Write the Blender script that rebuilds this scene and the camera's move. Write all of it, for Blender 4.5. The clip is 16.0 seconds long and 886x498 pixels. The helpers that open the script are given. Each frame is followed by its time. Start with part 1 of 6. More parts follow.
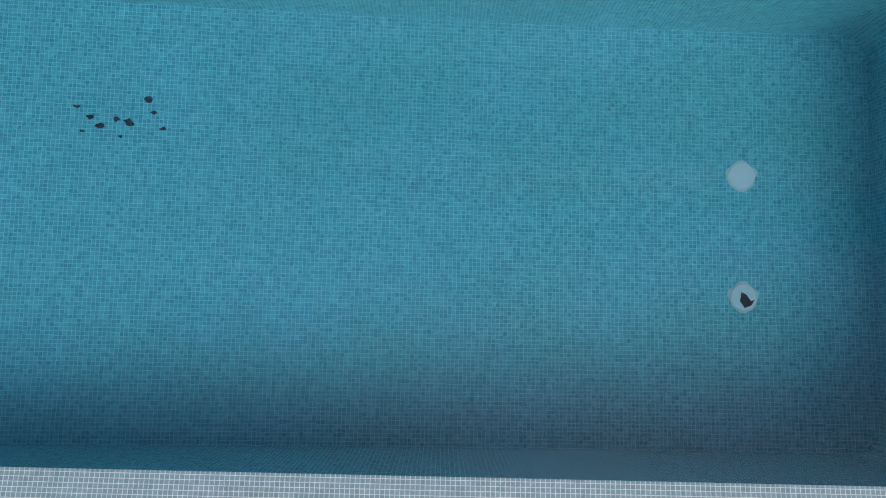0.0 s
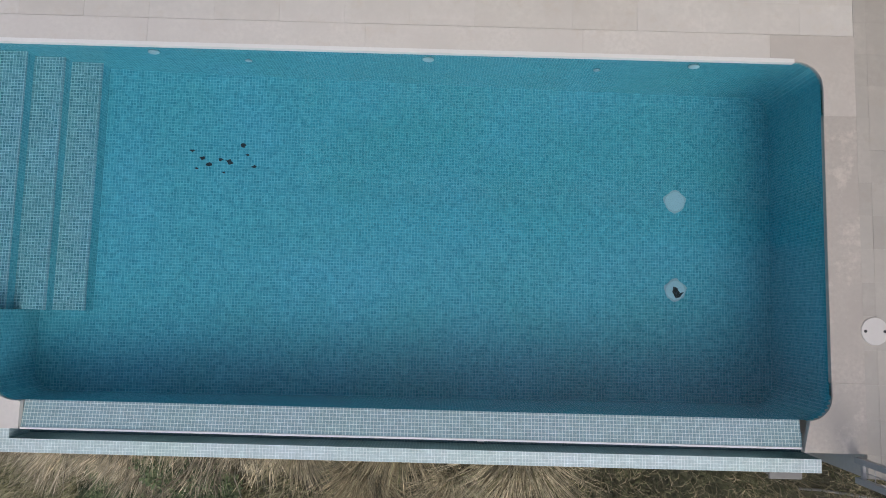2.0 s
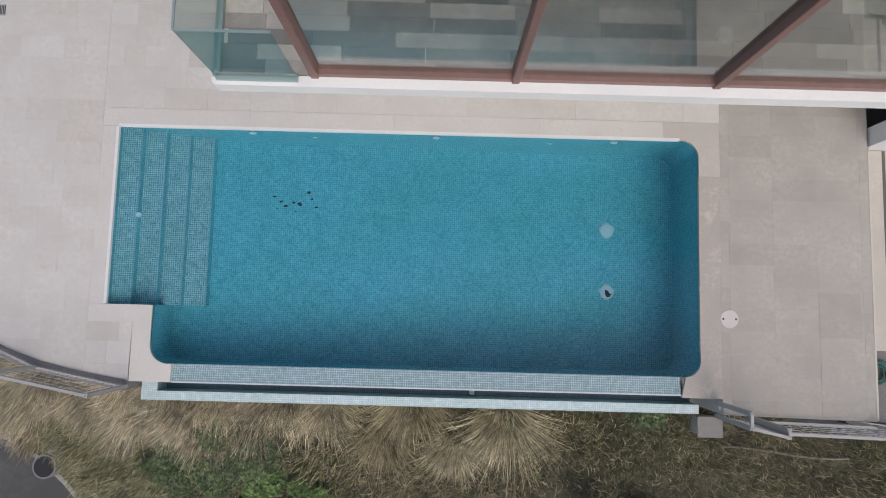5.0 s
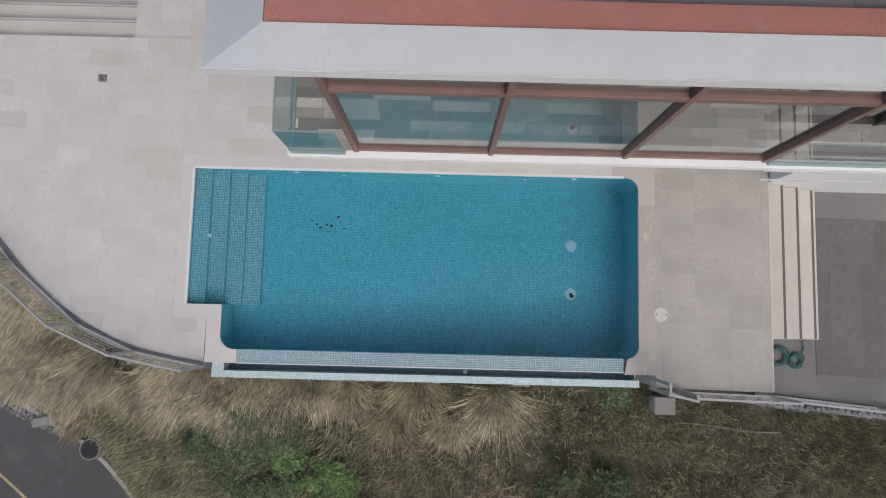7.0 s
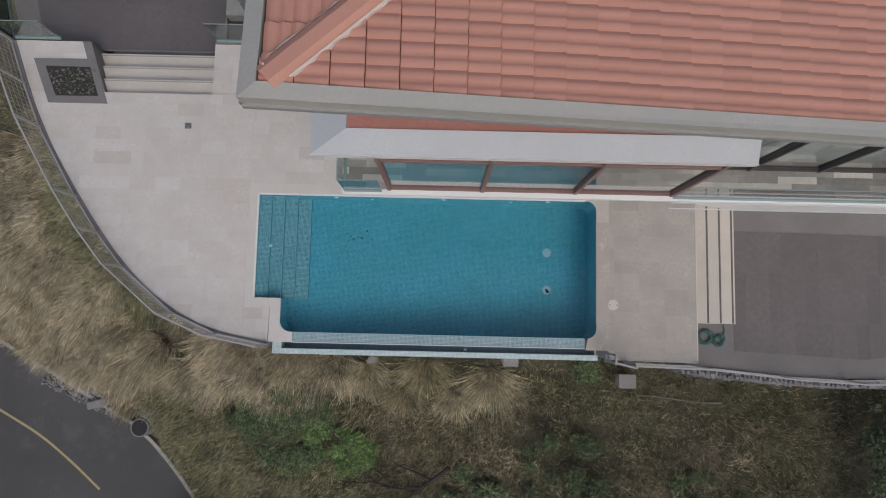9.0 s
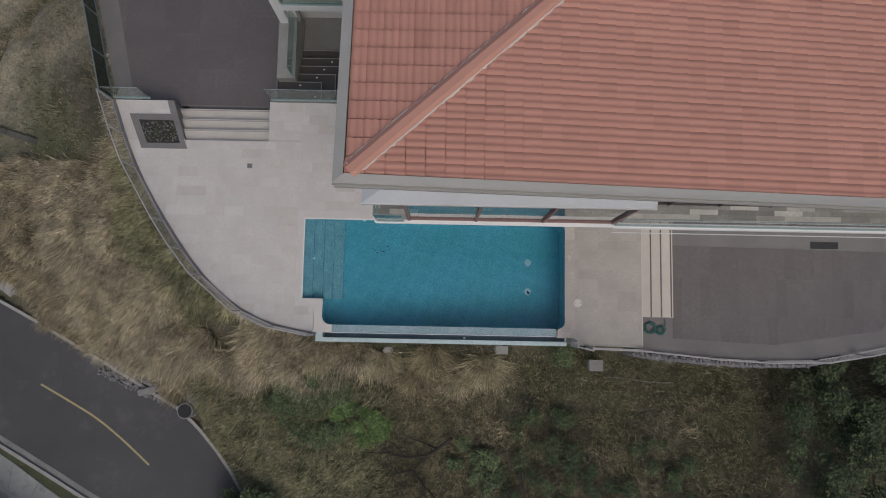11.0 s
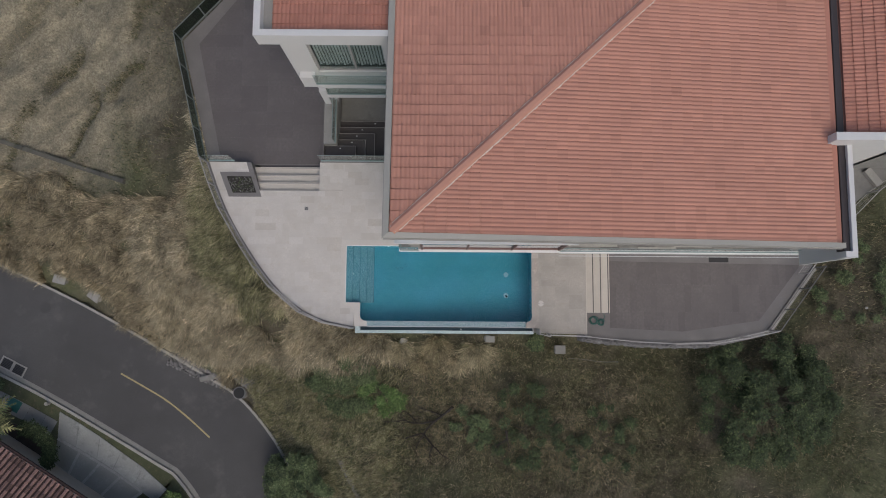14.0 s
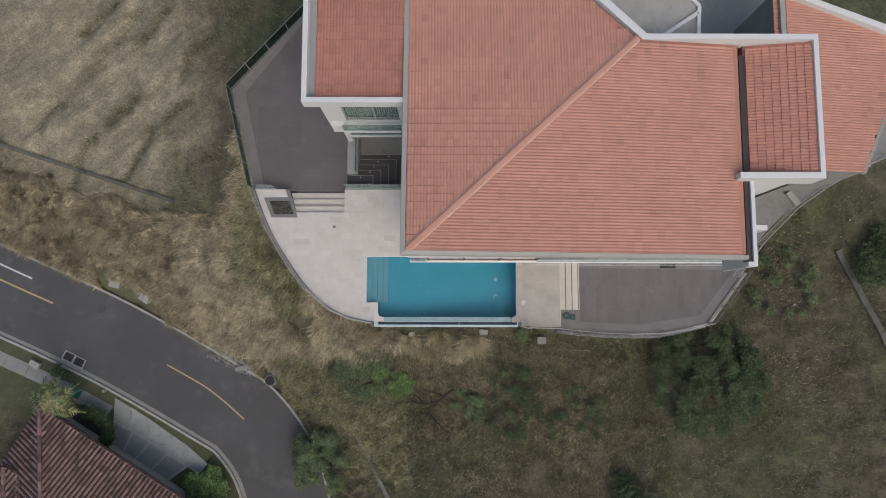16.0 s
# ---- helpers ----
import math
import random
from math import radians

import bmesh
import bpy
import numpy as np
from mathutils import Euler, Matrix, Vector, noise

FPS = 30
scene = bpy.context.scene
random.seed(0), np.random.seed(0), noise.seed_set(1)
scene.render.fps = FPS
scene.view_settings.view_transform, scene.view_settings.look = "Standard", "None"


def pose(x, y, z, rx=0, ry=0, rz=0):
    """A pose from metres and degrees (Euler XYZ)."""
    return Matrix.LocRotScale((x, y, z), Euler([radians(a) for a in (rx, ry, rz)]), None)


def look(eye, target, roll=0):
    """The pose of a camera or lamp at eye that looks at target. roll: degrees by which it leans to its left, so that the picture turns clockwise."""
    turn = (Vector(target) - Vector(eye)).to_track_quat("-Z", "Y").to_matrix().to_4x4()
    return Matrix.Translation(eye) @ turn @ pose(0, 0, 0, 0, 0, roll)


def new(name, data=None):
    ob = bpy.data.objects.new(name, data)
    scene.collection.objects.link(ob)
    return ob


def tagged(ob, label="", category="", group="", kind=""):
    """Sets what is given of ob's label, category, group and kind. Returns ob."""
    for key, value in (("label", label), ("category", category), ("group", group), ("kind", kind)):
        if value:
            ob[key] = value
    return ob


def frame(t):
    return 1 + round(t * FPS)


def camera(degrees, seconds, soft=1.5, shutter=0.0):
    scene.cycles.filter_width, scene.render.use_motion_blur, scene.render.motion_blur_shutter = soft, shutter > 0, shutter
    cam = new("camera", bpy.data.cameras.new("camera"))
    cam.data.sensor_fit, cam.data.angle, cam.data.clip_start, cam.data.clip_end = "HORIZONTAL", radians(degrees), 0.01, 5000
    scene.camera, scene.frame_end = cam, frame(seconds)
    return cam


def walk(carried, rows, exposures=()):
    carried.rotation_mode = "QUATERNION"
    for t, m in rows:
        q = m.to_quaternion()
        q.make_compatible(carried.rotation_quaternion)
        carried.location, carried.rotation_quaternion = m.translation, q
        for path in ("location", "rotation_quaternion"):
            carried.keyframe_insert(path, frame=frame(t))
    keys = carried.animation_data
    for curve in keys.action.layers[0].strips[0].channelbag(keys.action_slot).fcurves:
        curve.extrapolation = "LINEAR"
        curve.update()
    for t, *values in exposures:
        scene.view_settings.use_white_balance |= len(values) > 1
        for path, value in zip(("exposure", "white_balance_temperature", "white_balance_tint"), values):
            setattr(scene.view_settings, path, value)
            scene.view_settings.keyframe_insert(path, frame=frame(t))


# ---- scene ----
# camera: a drone that rises, looking down and a little to the north
cam = camera(68.0, 16.0, soft=1.0)
# seconds, x, y, z, tilt to the north, lean, turn
ROWS = [
    (0.0, 0.698, 0.089, 3.995, 5.670, -0.088, 1.324),
    (0.5, 0.667, 0.050, 4.345, 5.724, -0.079, 1.481),
    (1.0, 0.607, -0.012, 4.788, 5.773, -0.052, 1.494),
    (1.5, 0.592, -0.015, 5.296, 5.654, -0.030, 1.470),
    (2.0, 0.556, -0.022, 5.822, 5.495, -0.088, 1.534),
    (2.5, 0.468, -0.021, 6.322, 5.495, -0.088, 1.518),
    (3.0, 0.443, -0.026, 6.797, 5.491, -0.092, 1.532),
    (3.5, 0.445, -0.053, 7.266, 5.491, -0.086, 1.553),
    (4.0, 0.483, -0.084, 7.752, 5.492, -0.078, 1.562),
    (6.5, 0.520, -0.140, 10.894, 5.694, 0.051, 1.438),
    (7.0, 0.525, -0.185, 11.649, 5.701, 0.062, 1.440),
    (7.5, 0.520, -0.272, 12.502, 5.717, 0.070, 1.389),
    (8.0, 0.496, -0.332, 13.440, 5.735, 0.079, 1.321),
    (8.5, 0.460, -0.383, 14.408, 5.753, 0.087, 1.292),
    (9.0, 0.415, -0.421, 15.380, 5.769, 0.095, 1.317),
    (11.5, 0.256, -0.581, 21.312, 5.858, 0.035, 1.006),
    (12.0, 0.241, -0.582, 22.610, 5.858, 0.031, 0.883),
    (12.5, 0.217, -0.594, 23.911, 5.855, 0.026, 0.786),
    (13.0, 0.205, -0.607, 25.261, 5.849, 0.025, 0.633),
    (13.5, 0.213, -0.637, 26.705, 5.841, 0.024, 0.531),
    (14.0, 0.183, -0.660, 28.275, 5.833, 0.023, 0.415),
    (14.5, 0.155, -0.685, 29.884, 5.827, 0.022, 0.333),
    (15.0, 0.132, -0.727, 31.515, 5.821, 0.018, 0.257),
    (15.5, 0.129, -0.770, 33.265, 5.816, 0.017, 0.174),
    (16.0, 0.100, -0.813, 35.140, 5.813, 0.019, 0.108),
]
walk(cam, [(t, pose(x, y, z, tilt, 0, 0) @ pose(0, 0, 0, 0, lean, 0) @ pose(0, 0, 0, 0, 0, turn)) for t, x, y, z, tilt, lean, turn in ROWS],
     [(0.0, 0.13, 6300, 11), (1.0, 0.09, 6330, 11), (2.0, 0.07, 6350, 10), (4.2, 0.12, 6400, 10), (7.0, 0.05, 6400, 10), (8.0, -0.08, 6430, 10), (9.2, -0.28, 6450, 10), (11.5, -0.45, 6500, 10), (12.5, -0.45, 6500, 10), (14.5, -0.22, 6550, 9), (16.0, -0.02, 6600, 8)])
# ---- end of camera ----

# ---- world, sun, sky ----
world = bpy.data.worlds.new("overcast_sky")
scene.world = world
world.use_nodes = True
wn = world.node_tree
sky = wn.nodes.new("ShaderNodeTexSky")
sky.sky_type, sky.sun_disc, sky.sun_elevation, sky.sun_rotation = "NISHITA", False, radians(53), radians(158)
sky.air_density, sky.dust_density, sky.ozone_density = 1.0, 4.0, 1.0
bg = wn.nodes["Background"]
bg.inputs["Strength"].default_value = 0.15
wn.links.new(sky.outputs[0], bg.inputs[0])
sun = new("sun", bpy.data.lights.new("sun", "SUN"))
sun.data.energy, sun.data.angle, sun.data.color = 0.52, radians(38), (1.0, 0.97, 0.93)
sun.matrix_world = look((11.3, -28.0, 40), (0, 0, 0))


# ---- materials ----
def material(name):
    m = bpy.data.materials.new(name)
    m.use_nodes = True
    return m, m.node_tree.nodes, m.node_tree.links, m.node_tree.nodes["Principled BSDF"]


def coords(n, l, axes="xyz", kind="Object"):
    tc = n.new("ShaderNodeTexCoord")
    if axes == "xyz":
        return tc.outputs[kind]
    sp, cb = n.new("ShaderNodeSeparateXYZ"), n.new("ShaderNodeCombineXYZ")
    l.new(tc.outputs[kind], sp.inputs[0])
    for k, a in enumerate(axes):
        l.new(sp.outputs["xyz".index(a)], cb.inputs[k])
    return cb.outputs[0]


def noisy(n, l, vec, scale, detail=4.0, rough=0.6):
    t = n.new("ShaderNodeTexNoise")
    t.inputs["Scale"].default_value, t.inputs["Detail"].default_value, t.inputs["Roughness"].default_value = scale, detail, rough
    l.new(vec, t.inputs["Vector"])
    return t.outputs["Fac"]


def ramp(n, l, fac, stops):
    r = n.new("ShaderNodeValToRGB")
    while len(r.color_ramp.elements) < len(stops):
        r.color_ramp.elements.new(0.5)
    for e, (p, c) in zip(r.color_ramp.elements, stops):
        e.position, e.color = p, (*c, 1)
    l.new(fac, r.inputs[0])
    return r.outputs[0]


def mixed(n, l, fac, a, b, blend="MIX"):
    x = n.new("ShaderNodeMix")
    x.data_type, x.blend_type = "RGBA", blend
    for sock, v in ((x.inputs["Factor"], fac), (x.inputs["A"], a), (x.inputs["B"], b)):
        if isinstance(v, (int, float)):
            sock.default_value = v
        elif isinstance(v, tuple):
            sock.default_value = (*v, 1)
        else:
            l.new(v, sock)
    return x.outputs["Result"]


def bumped(n, l, p, height, strength=0.3, distance=0.01):
    b = n.new("ShaderNodeBump")
    b.inputs["Strength"].default_value, b.inputs["Distance"].default_value = strength, distance
    l.new(height, b.inputs["Height"])
    l.new(b.outputs[0], p.inputs["Normal"])


def scaled(c, k):
    return tuple(v * k for v in c)


def plain(name, col, rough=0.6, metal=0.0, var=0.18, big=0.7, fine=25.0, bump=0.2, each=0.0, island=0.0, dirt=None, axes="xyz", tones=None):
    """A surface with stains at one scale and grain at another; each: how far the pieces differ."""
    m, n, l, p = material(name)
    v = coords(n, l, axes)
    a = noisy(n, l, v, big, 5)
    b = noisy(n, l, v, fine, 3)
    c = ramp(n, l, a, [(0.3, scaled(col, 1 - var)), (0.7, scaled(col, 1 + var * 0.6))])
    c = mixed(n, l, ramp(n, l, b, [(0.35, (0, 0, 0)), (0.7, (1, 1, 1))]), c, scaled(col, 1 - var * 0.7))
    if dirt:
        d = noisy(n, l, v, big * 2.3, 6, 0.7)
        c = mixed(n, l, ramp(n, l, d, [(0.55, (0, 0, 0)), (0.72, (1, 1, 1))]), c, dirt)
    if each or island:
        if island:
            g = n.new("ShaderNodeNewGeometry").outputs["Random Per Island"]
        else:
            g = n.new("ShaderNodeObjectInfo").outputs["Random"]
        k = max(each, island)
        c = mixed(n, l, 1.0, c, ramp(n, l, g, tones or [(0, (1 - k,) * 3), (0.5, (1, 1, 1)), (1, (1 + k * 0.4,) * 3)]), "MULTIPLY")
    l.new(c, p.inputs["Base Color"])
    p.inputs["Roughness"].default_value, p.inputs["Metallic"].default_value = rough, metal
    if bump:
        bumped(n, l, p, b, bump, 0.004)
    return m


def mosaic(name, axes, dark, light, grout, rough=0.25):
    """Glass mosaic of 30 mm pitch with pale joints."""
    m, n, l, p = material(name)
    v = coords(n, l, axes)
    t = n.new("ShaderNodeTexBrick")
    t.offset, t.squash = 0.0, 1.0
    for k, x in (("Scale", 1.0), ("Brick Width", 0.03), ("Row Height", 0.03), ("Mortar Size", 0.0022), ("Mortar Smooth", 0.2), ("Bias", 0.0)):
        t.inputs[k].default_value = x
    t.inputs["Color1"].default_value, t.inputs["Color2"].default_value, t.inputs["Mortar"].default_value = (*dark, 1), (*light, 1), (*grout, 1)
    l.new(v, t.inputs["Vector"])
    cloud = noisy(n, l, v, 0.9, 4)
    c = mixed(n, l, 1.0, t.outputs["Color"], ramp(n, l, cloud, [(0.3, (0.90, 0.97, 0.90)), (0.7, (1.05, 1.04, 1.06))]), "MULTIPLY")
    worn = noisy(n, l, v, 16.0, 4, 0.8)
    c = mixed(n, l, 1.0, c, ramp(n, l, worn, [(0.32, (0.86,) * 3), (0.68, (1.14,) * 3)]), "MULTIPLY")
    l.new(c, p.inputs["Base Color"])
    p.inputs["Roughness"].default_value = rough
    return m


def glass(name, tint, gloss=0.9):
    """Clear glazing: tinted, with gloss that grows towards grazing views."""
    m, n, l, p = material(name)
    n.remove(p)
    tr, gl, mx, lw, pw, ml = (n.new("ShaderNode" + k) for k in ("BsdfTransparent", "BsdfGlossy", "MixShader", "LayerWeight", "Math", "Math"))
    tr.inputs[0].default_value = (*tint, 1)
    gl.inputs["Roughness"].default_value, lw.inputs[0].default_value = 0.02, 0.5
    pw.operation, ml.operation = "POWER", "MULTIPLY_ADD"
    pw.inputs[1].default_value, ml.inputs[1].default_value, ml.inputs[2].default_value = 4.0, gloss, 0.04
    l.new(lw.outputs["Facing"], pw.inputs[0]), l.new(pw.outputs[0], ml.inputs[0]), l.new(ml.outputs[0], mx.inputs[0])
    l.new(tr.outputs[0], mx.inputs[1]), l.new(gl.outputs[0], mx.inputs[2])
    l.new(mx.outputs[0], n["Material Output"].inputs[0])
    return m


def water_material():
    m, n, l, p = material("pool_water")
    p.inputs["Base Color"].default_value = (0.36, 0.70, 0.84, 1)
    p.inputs["Roughness"].default_value, p.inputs["IOR"].default_value = 0.0, 1.33
    p.inputs["Transmission Weight"].default_value = 1.0
    v = coords(n, l)
    w = n.new("ShaderNodeMath")
    w.operation = "ADD"
    l.new(noisy(n, l, v, 2.2, 2), w.inputs[0]), l.new(noisy(n, l, v, 9.0, 2), w.inputs[1])
    bumped(n, l, p, w.outputs[0], 0.075, 0.02)
    return m


def blades(name, stops, rough=0.7, tuft=False):
    """Leaves or blades that differ one by one; tuft: each tuft has a tone of its own."""
    m, n, l, p = material(name)
    g = n.new("ShaderNodeNewGeometry").outputs["Random Per Island"]
    v = coords(n, l)
    c = ramp(n, l, g, stops)
    c = mixed(n, l, 1.0, c, ramp(n, l, noisy(n, l, v, 1.5, 5, 0.7), [(0.34, (0.52, 0.52, 0.50)), (0.66, (1.30, 1.28, 1.24))]), "MULTIPLY")
    c = mixed(n, l, 1.0, c, ramp(n, l, noisy(n, l, v, 6.0, 3), [(0.36, (0.74,) * 3), (0.64, (1.22,) * 3)]), "MULTIPLY")
    if tuft:
        at = n.new("ShaderNodeAttribute")
        at.attribute_name = "tone"
        c = mixed(n, l, 1.0, c, at.outputs["Color"], "MULTIPLY")
    l.new(c, p.inputs["Base Color"])
    p.inputs["Roughness"].default_value = rough
    return m


def ground_material():
    m, n, l, p = material("hillside_soil")
    v = coords(n, l)
    big, mid, fine = noisy(n, l, v, 0.12, 5), noisy(n, l, v, 0.9, 6, 0.7), noisy(n, l, v, 9.0, 5, 0.75)
    c = ramp(n, l, mid, [(0.3, (0.045, 0.041, 0.027)), (0.5, (0.10, 0.087, 0.058)), (0.72, (0.185, 0.158, 0.108))])
    c = mixed(n, l, ramp(n, l, big, [(0.42, (0, 0, 0)), (0.6, (1, 1, 1))]), c, ramp(n, l, mid, [(0.3, (0.05, 0.06, 0.028)), (0.7, (0.13, 0.135, 0.068))]))
    # the bare graded earth in the north-west
    d = n.new("ShaderNodeVectorMath")
    d.operation = "DISTANCE"
    l.new(v, d.inputs[0])
    d.inputs[1].default_value = (-24.0, 15.5, -9.0)
    ad = n.new("ShaderNodeMath")
    ad.operation = "MULTIPLY_ADD"
    l.new(noisy(n, l, v, 0.35, 5, 0.65), ad.inputs[0])
    ad.inputs[1].default_value = 9.0
    l.new(d.outputs["Value"], ad.inputs[2])
    bare = n.new("ShaderNodeMapRange")
    bare.inputs[1].default_value, bare.inputs[2].default_value, bare.inputs[3].default_value, bare.inputs[4].default_value = 11.5, 15.5, 1.0, 0.0
    l.new(ad.outputs[0], bare.inputs[0])
    earth = ramp(n, l, mid, [(0.28, (0.15, 0.132, 0.108)), (0.5, (0.21, 0.187, 0.15)), (0.72, (0.31, 0.27, 0.21))])
    mp = n.new("ShaderNodeMapping")
    mp.vector_type = "TEXTURE"
    mp.inputs["Rotation"].default_value, mp.inputs["Scale"].default_value = (0, 0, 0.6), (4.2, 0.7, 1.0)
    l.new(v, mp.inputs["Vector"])
    earth = mixed(n, l, 1.0, earth, (1.30, 1.30, 1.14), "MULTIPLY")
    earth = mixed(n, l, ramp(n, l, noisy(n, l, mp.outputs[0], 0.9, 10, 0.72), [(0.38, (0.6,) * 3), (0.56, (0, 0, 0))]), earth, (0.115, 0.105, 0.075))
    earth = mixed(n, l, ramp(n, l, noisy(n, l, v, 2.6, 8, 0.75), [(0.5, (0, 0, 0)), (0.7, (0.7,) * 3)]), earth, (0.125, 0.12, 0.08))
    c = mixed(n, l, bare.outputs[0], c, earth)
    c = mixed(n, l, 1.0, c, ramp(n, l, fine, [(0.3, (0.5,) * 3), (0.7, (1.4,) * 3)]), "MULTIPLY")
    l.new(c, p.inputs["Base Color"])
    p.inputs["Roughness"].default_value = 0.95
    lump = n.new("ShaderNodeMath")
    lump.operation = "MULTIPLY_ADD"
    l.new(fine, lump.inputs[0]), l.new(noisy(n, l, v, 1.3, 9, 0.68), lump.inputs[2])
    lump.inputs[1].default_value = 0.12
    bumped(n, l, p, lump.outputs[0], 0.7, 0.35)
    return m


MOS_XY = mosaic("teal_mosaic_flat", "xyz", (0.068, 0.305, 0.38), (0.13, 0.415, 0.49), (0.24, 0.56, 0.635))
MOS_XZ = mosaic("teal_mosaic_upright_x", "xzy", (0.068, 0.305, 0.38), (0.13, 0.415, 0.49), (0.24, 0.56, 0.635))
MOS_YZ = mosaic("teal_mosaic_upright_y", "yzx", (0.068, 0.305, 0.38), (0.13, 0.415, 0.49), (0.24, 0.56, 0.635))
# Step mosaic is paler, standing in for less light absorbed by shallow water.
MOS_STEP = mosaic("shallow_tint_mosaic_step", "xyz", (0.11, 0.25, 0.28), (0.25, 0.38, 0.41), (0.60, 0.73, 0.75))
MOS_OUTER = mosaic("white_mosaic_outer_rim", "xyz", (0.38, 0.475, 0.51), (0.43, 0.52, 0.55), (0.70, 0.74, 0.755), 0.35)
# Darker, greyer mosaic for the catch channel.
MOS_CHANNEL = mosaic("dark_channel_mosaic", "xyz", (0.07, 0.115, 0.14), (0.10, 0.15, 0.18), (0.17, 0.22, 0.25))
MOS_RIM = mosaic("pale_mosaic_rim", "xyz", (0.18, 0.29, 0.33), (0.23, 0.345, 0.385), (0.62, 0.68, 0.70), 0.35)
WATER = water_material()
TRAV = plain("travertine", (0.60, 0.568, 0.525), 0.55, var=0.11, big=1.9, fine=14, each=0.1, dirt=(0.54, 0.495, 0.435), tones=[(0, (0.90, 0.885, 0.86)), (0.12, (0.965, 0.96, 0.945)), (0.4, (1.0, 1.0, 1.0)), (0.7, (0.985, 0.985, 0.98)), (1, (1.05, 1.055, 1.065))])
# Darker, browner travertine for the east terrace.
TRAVDARK = plain("darker_travertine", (0.435, 0.405, 0.362), 0.6, var=0.16, big=1.7, fine=14, each=0.085, dirt=(0.375, 0.34, 0.295))
JOINT = plain("paving_joint", (0.545, 0.51, 0.465), 0.9)
COPING = plain("pale_coping_stone", (0.61, 0.575, 0.53), 0.5, var=0.11, big=1.6, dirt=(0.55, 0.50, 0.44))
COPINGDUST = plain("dusty_coping_stone", (0.435, 0.395, 0.352), 0.6, var=0.16, big=1.5, dirt=(0.56, 0.51, 0.45))
COPINGEDGE = plain("white_coping_nosing", (0.72, 0.71, 0.69), 0.45, var=0.06)
STEPSTONE = plain("stair_stone", (0.58, 0.54, 0.48), 0.6, var=0.12, big=2.0, each=0.1)
RISER = plain("grey_riser", (0.36, 0.34, 0.32), 0.7)
FRONTSTRIP = plain("dark_front_strip", (0.13, 0.122, 0.115), 0.8)
GREENMETAL = plain("grey_green_metal", (0.19, 0.215, 0.205), 0.5, metal=0.2, var=0.1)
GLASSEDGE = plain("green_glass_edge", (0.26, 0.34, 0.335), 0.3, var=0.05)
DECK = plain("taupe_porcelain", (0.142, 0.127, 0.123), 0.5, var=0.18, big=0.7, fine=9, each=0.09, dirt=(0.148, 0.131, 0.126))
DECKBORDER = plain("grey_screed_border", (0.205, 0.194, 0.188), 0.75, var=0.2, big=1.1)
WHITE = plain("white_paint", (0.635, 0.635, 0.625), 0.6, var=0.06, big=0.8, bump=0.08)
FASCIA = plain("bright_white_paint", (0.80, 0.80, 0.79), 0.55, var=0.05, big=1.0, bump=0.06)
GREYWHITE = plain("pale_grey_coating", (0.50, 0.53, 0.55), 0.6, var=0.09, big=1.1, dirt=(0.46, 0.485, 0.50))
GUTTER = plain("grey_green_fascia", (0.375, 0.365, 0.325), 0.55, var=0.10, big=1.1)
GUTTERDARK = plain("fascia_lower_trim", (0.30, 0.295, 0.28), 0.55, var=0.10)
TILETONES = [(0, (0.82, 0.80, 0.80)), (0.02, (0.94, 0.935, 0.93)), (0.5, (1, 1, 1)), (1, (1.04, 1.04, 1.035))]
TILE = plain("terracotta_tile", (0.508, 0.254, 0.188), 0.8, var=0.13, big=0.5, fine=30, each=0.07, tones=TILETONES)
HIPTILE = plain("hip_cap_tile", (0.54, 0.275, 0.20), 0.8, var=0.10, big=0.8, fine=30)
TILEREST = plain("terracotta_tile_field", (0.508, 0.254, 0.188), 0.8, var=0.13, big=0.5, fine=30, island=0.07, tones=TILETONES)
TILELOW = plain("terracotta_tile_glazed", (0.46, 0.212, 0.155), 0.75, var=0.14, big=0.6, fine=30, island=0.1)
TILEOLD = plain("weathered_brown_tile", (0.27, 0.168, 0.148), 0.9, var=0.35, big=0.9, fine=14, island=0.5, dirt=(0.10, 0.082, 0.078))
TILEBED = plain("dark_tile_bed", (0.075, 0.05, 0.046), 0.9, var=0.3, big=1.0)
DRIVE = plain("drive_concrete", (0.33, 0.337, 0.318), 0.85, var=0.2, big=0.7, fine=10, each=0.16, dirt=(0.19, 0.195, 0.185))
PANEL = plain("dark_drive_panel", (0.265, 0.27, 0.25), 0.85, var=0.2, big=0.9, fine=10, each=0.15)
STRIP = plain("pale_paver_strip", (0.36, 0.355, 0.335), 0.8, var=0.25, big=5)
MORTAR = plain("pale_mortar", (0.66, 0.55, 0.48), 0.9, var=0.2)
REDCOAT = plain("red_waterproof_coating", (0.44, 0.195, 0.16), 0.6, var=0.16, big=2.0, dirt=(0.40, 0.22, 0.19))
SLATE = plain("slate_grey_floor", (0.33, 0.33, 0.375), 0.55, var=0.15, each=0.18)
FRAME = plain("red_brown_frame", (0.225, 0.13, 0.112), 0.45, var=0.2, big=2.5)
DARKFRAME = plain("dark_frame", (0.055, 0.045, 0.045), 0.45)
METAL = plain("grey_painted_metal", (0.38, 0.37, 0.36), 0.55, metal=0.1, var=0.1)
ALU = plain("pale_aluminium", (0.62, 0.63, 0.64), 0.4, metal=0.3, var=0.06)
PLANK = plain("grey_wood_look_plank", (0.47, 0.445, 0.42), 0.45, var=0.25, big=2.5, fine=12, each=0.7, tones=[(0, (0.45, 0.45, 0.45)), (0.6, (0.75, 0.74, 0.72)), (1, (1.3, 1.28, 1.24))])
PANE = glass("window_glass", (0.93, 0.96, 0.955), 0.95)
GREENPANE = glass("green_tinted_glass", (0.86, 0.915, 0.90), 0.8)
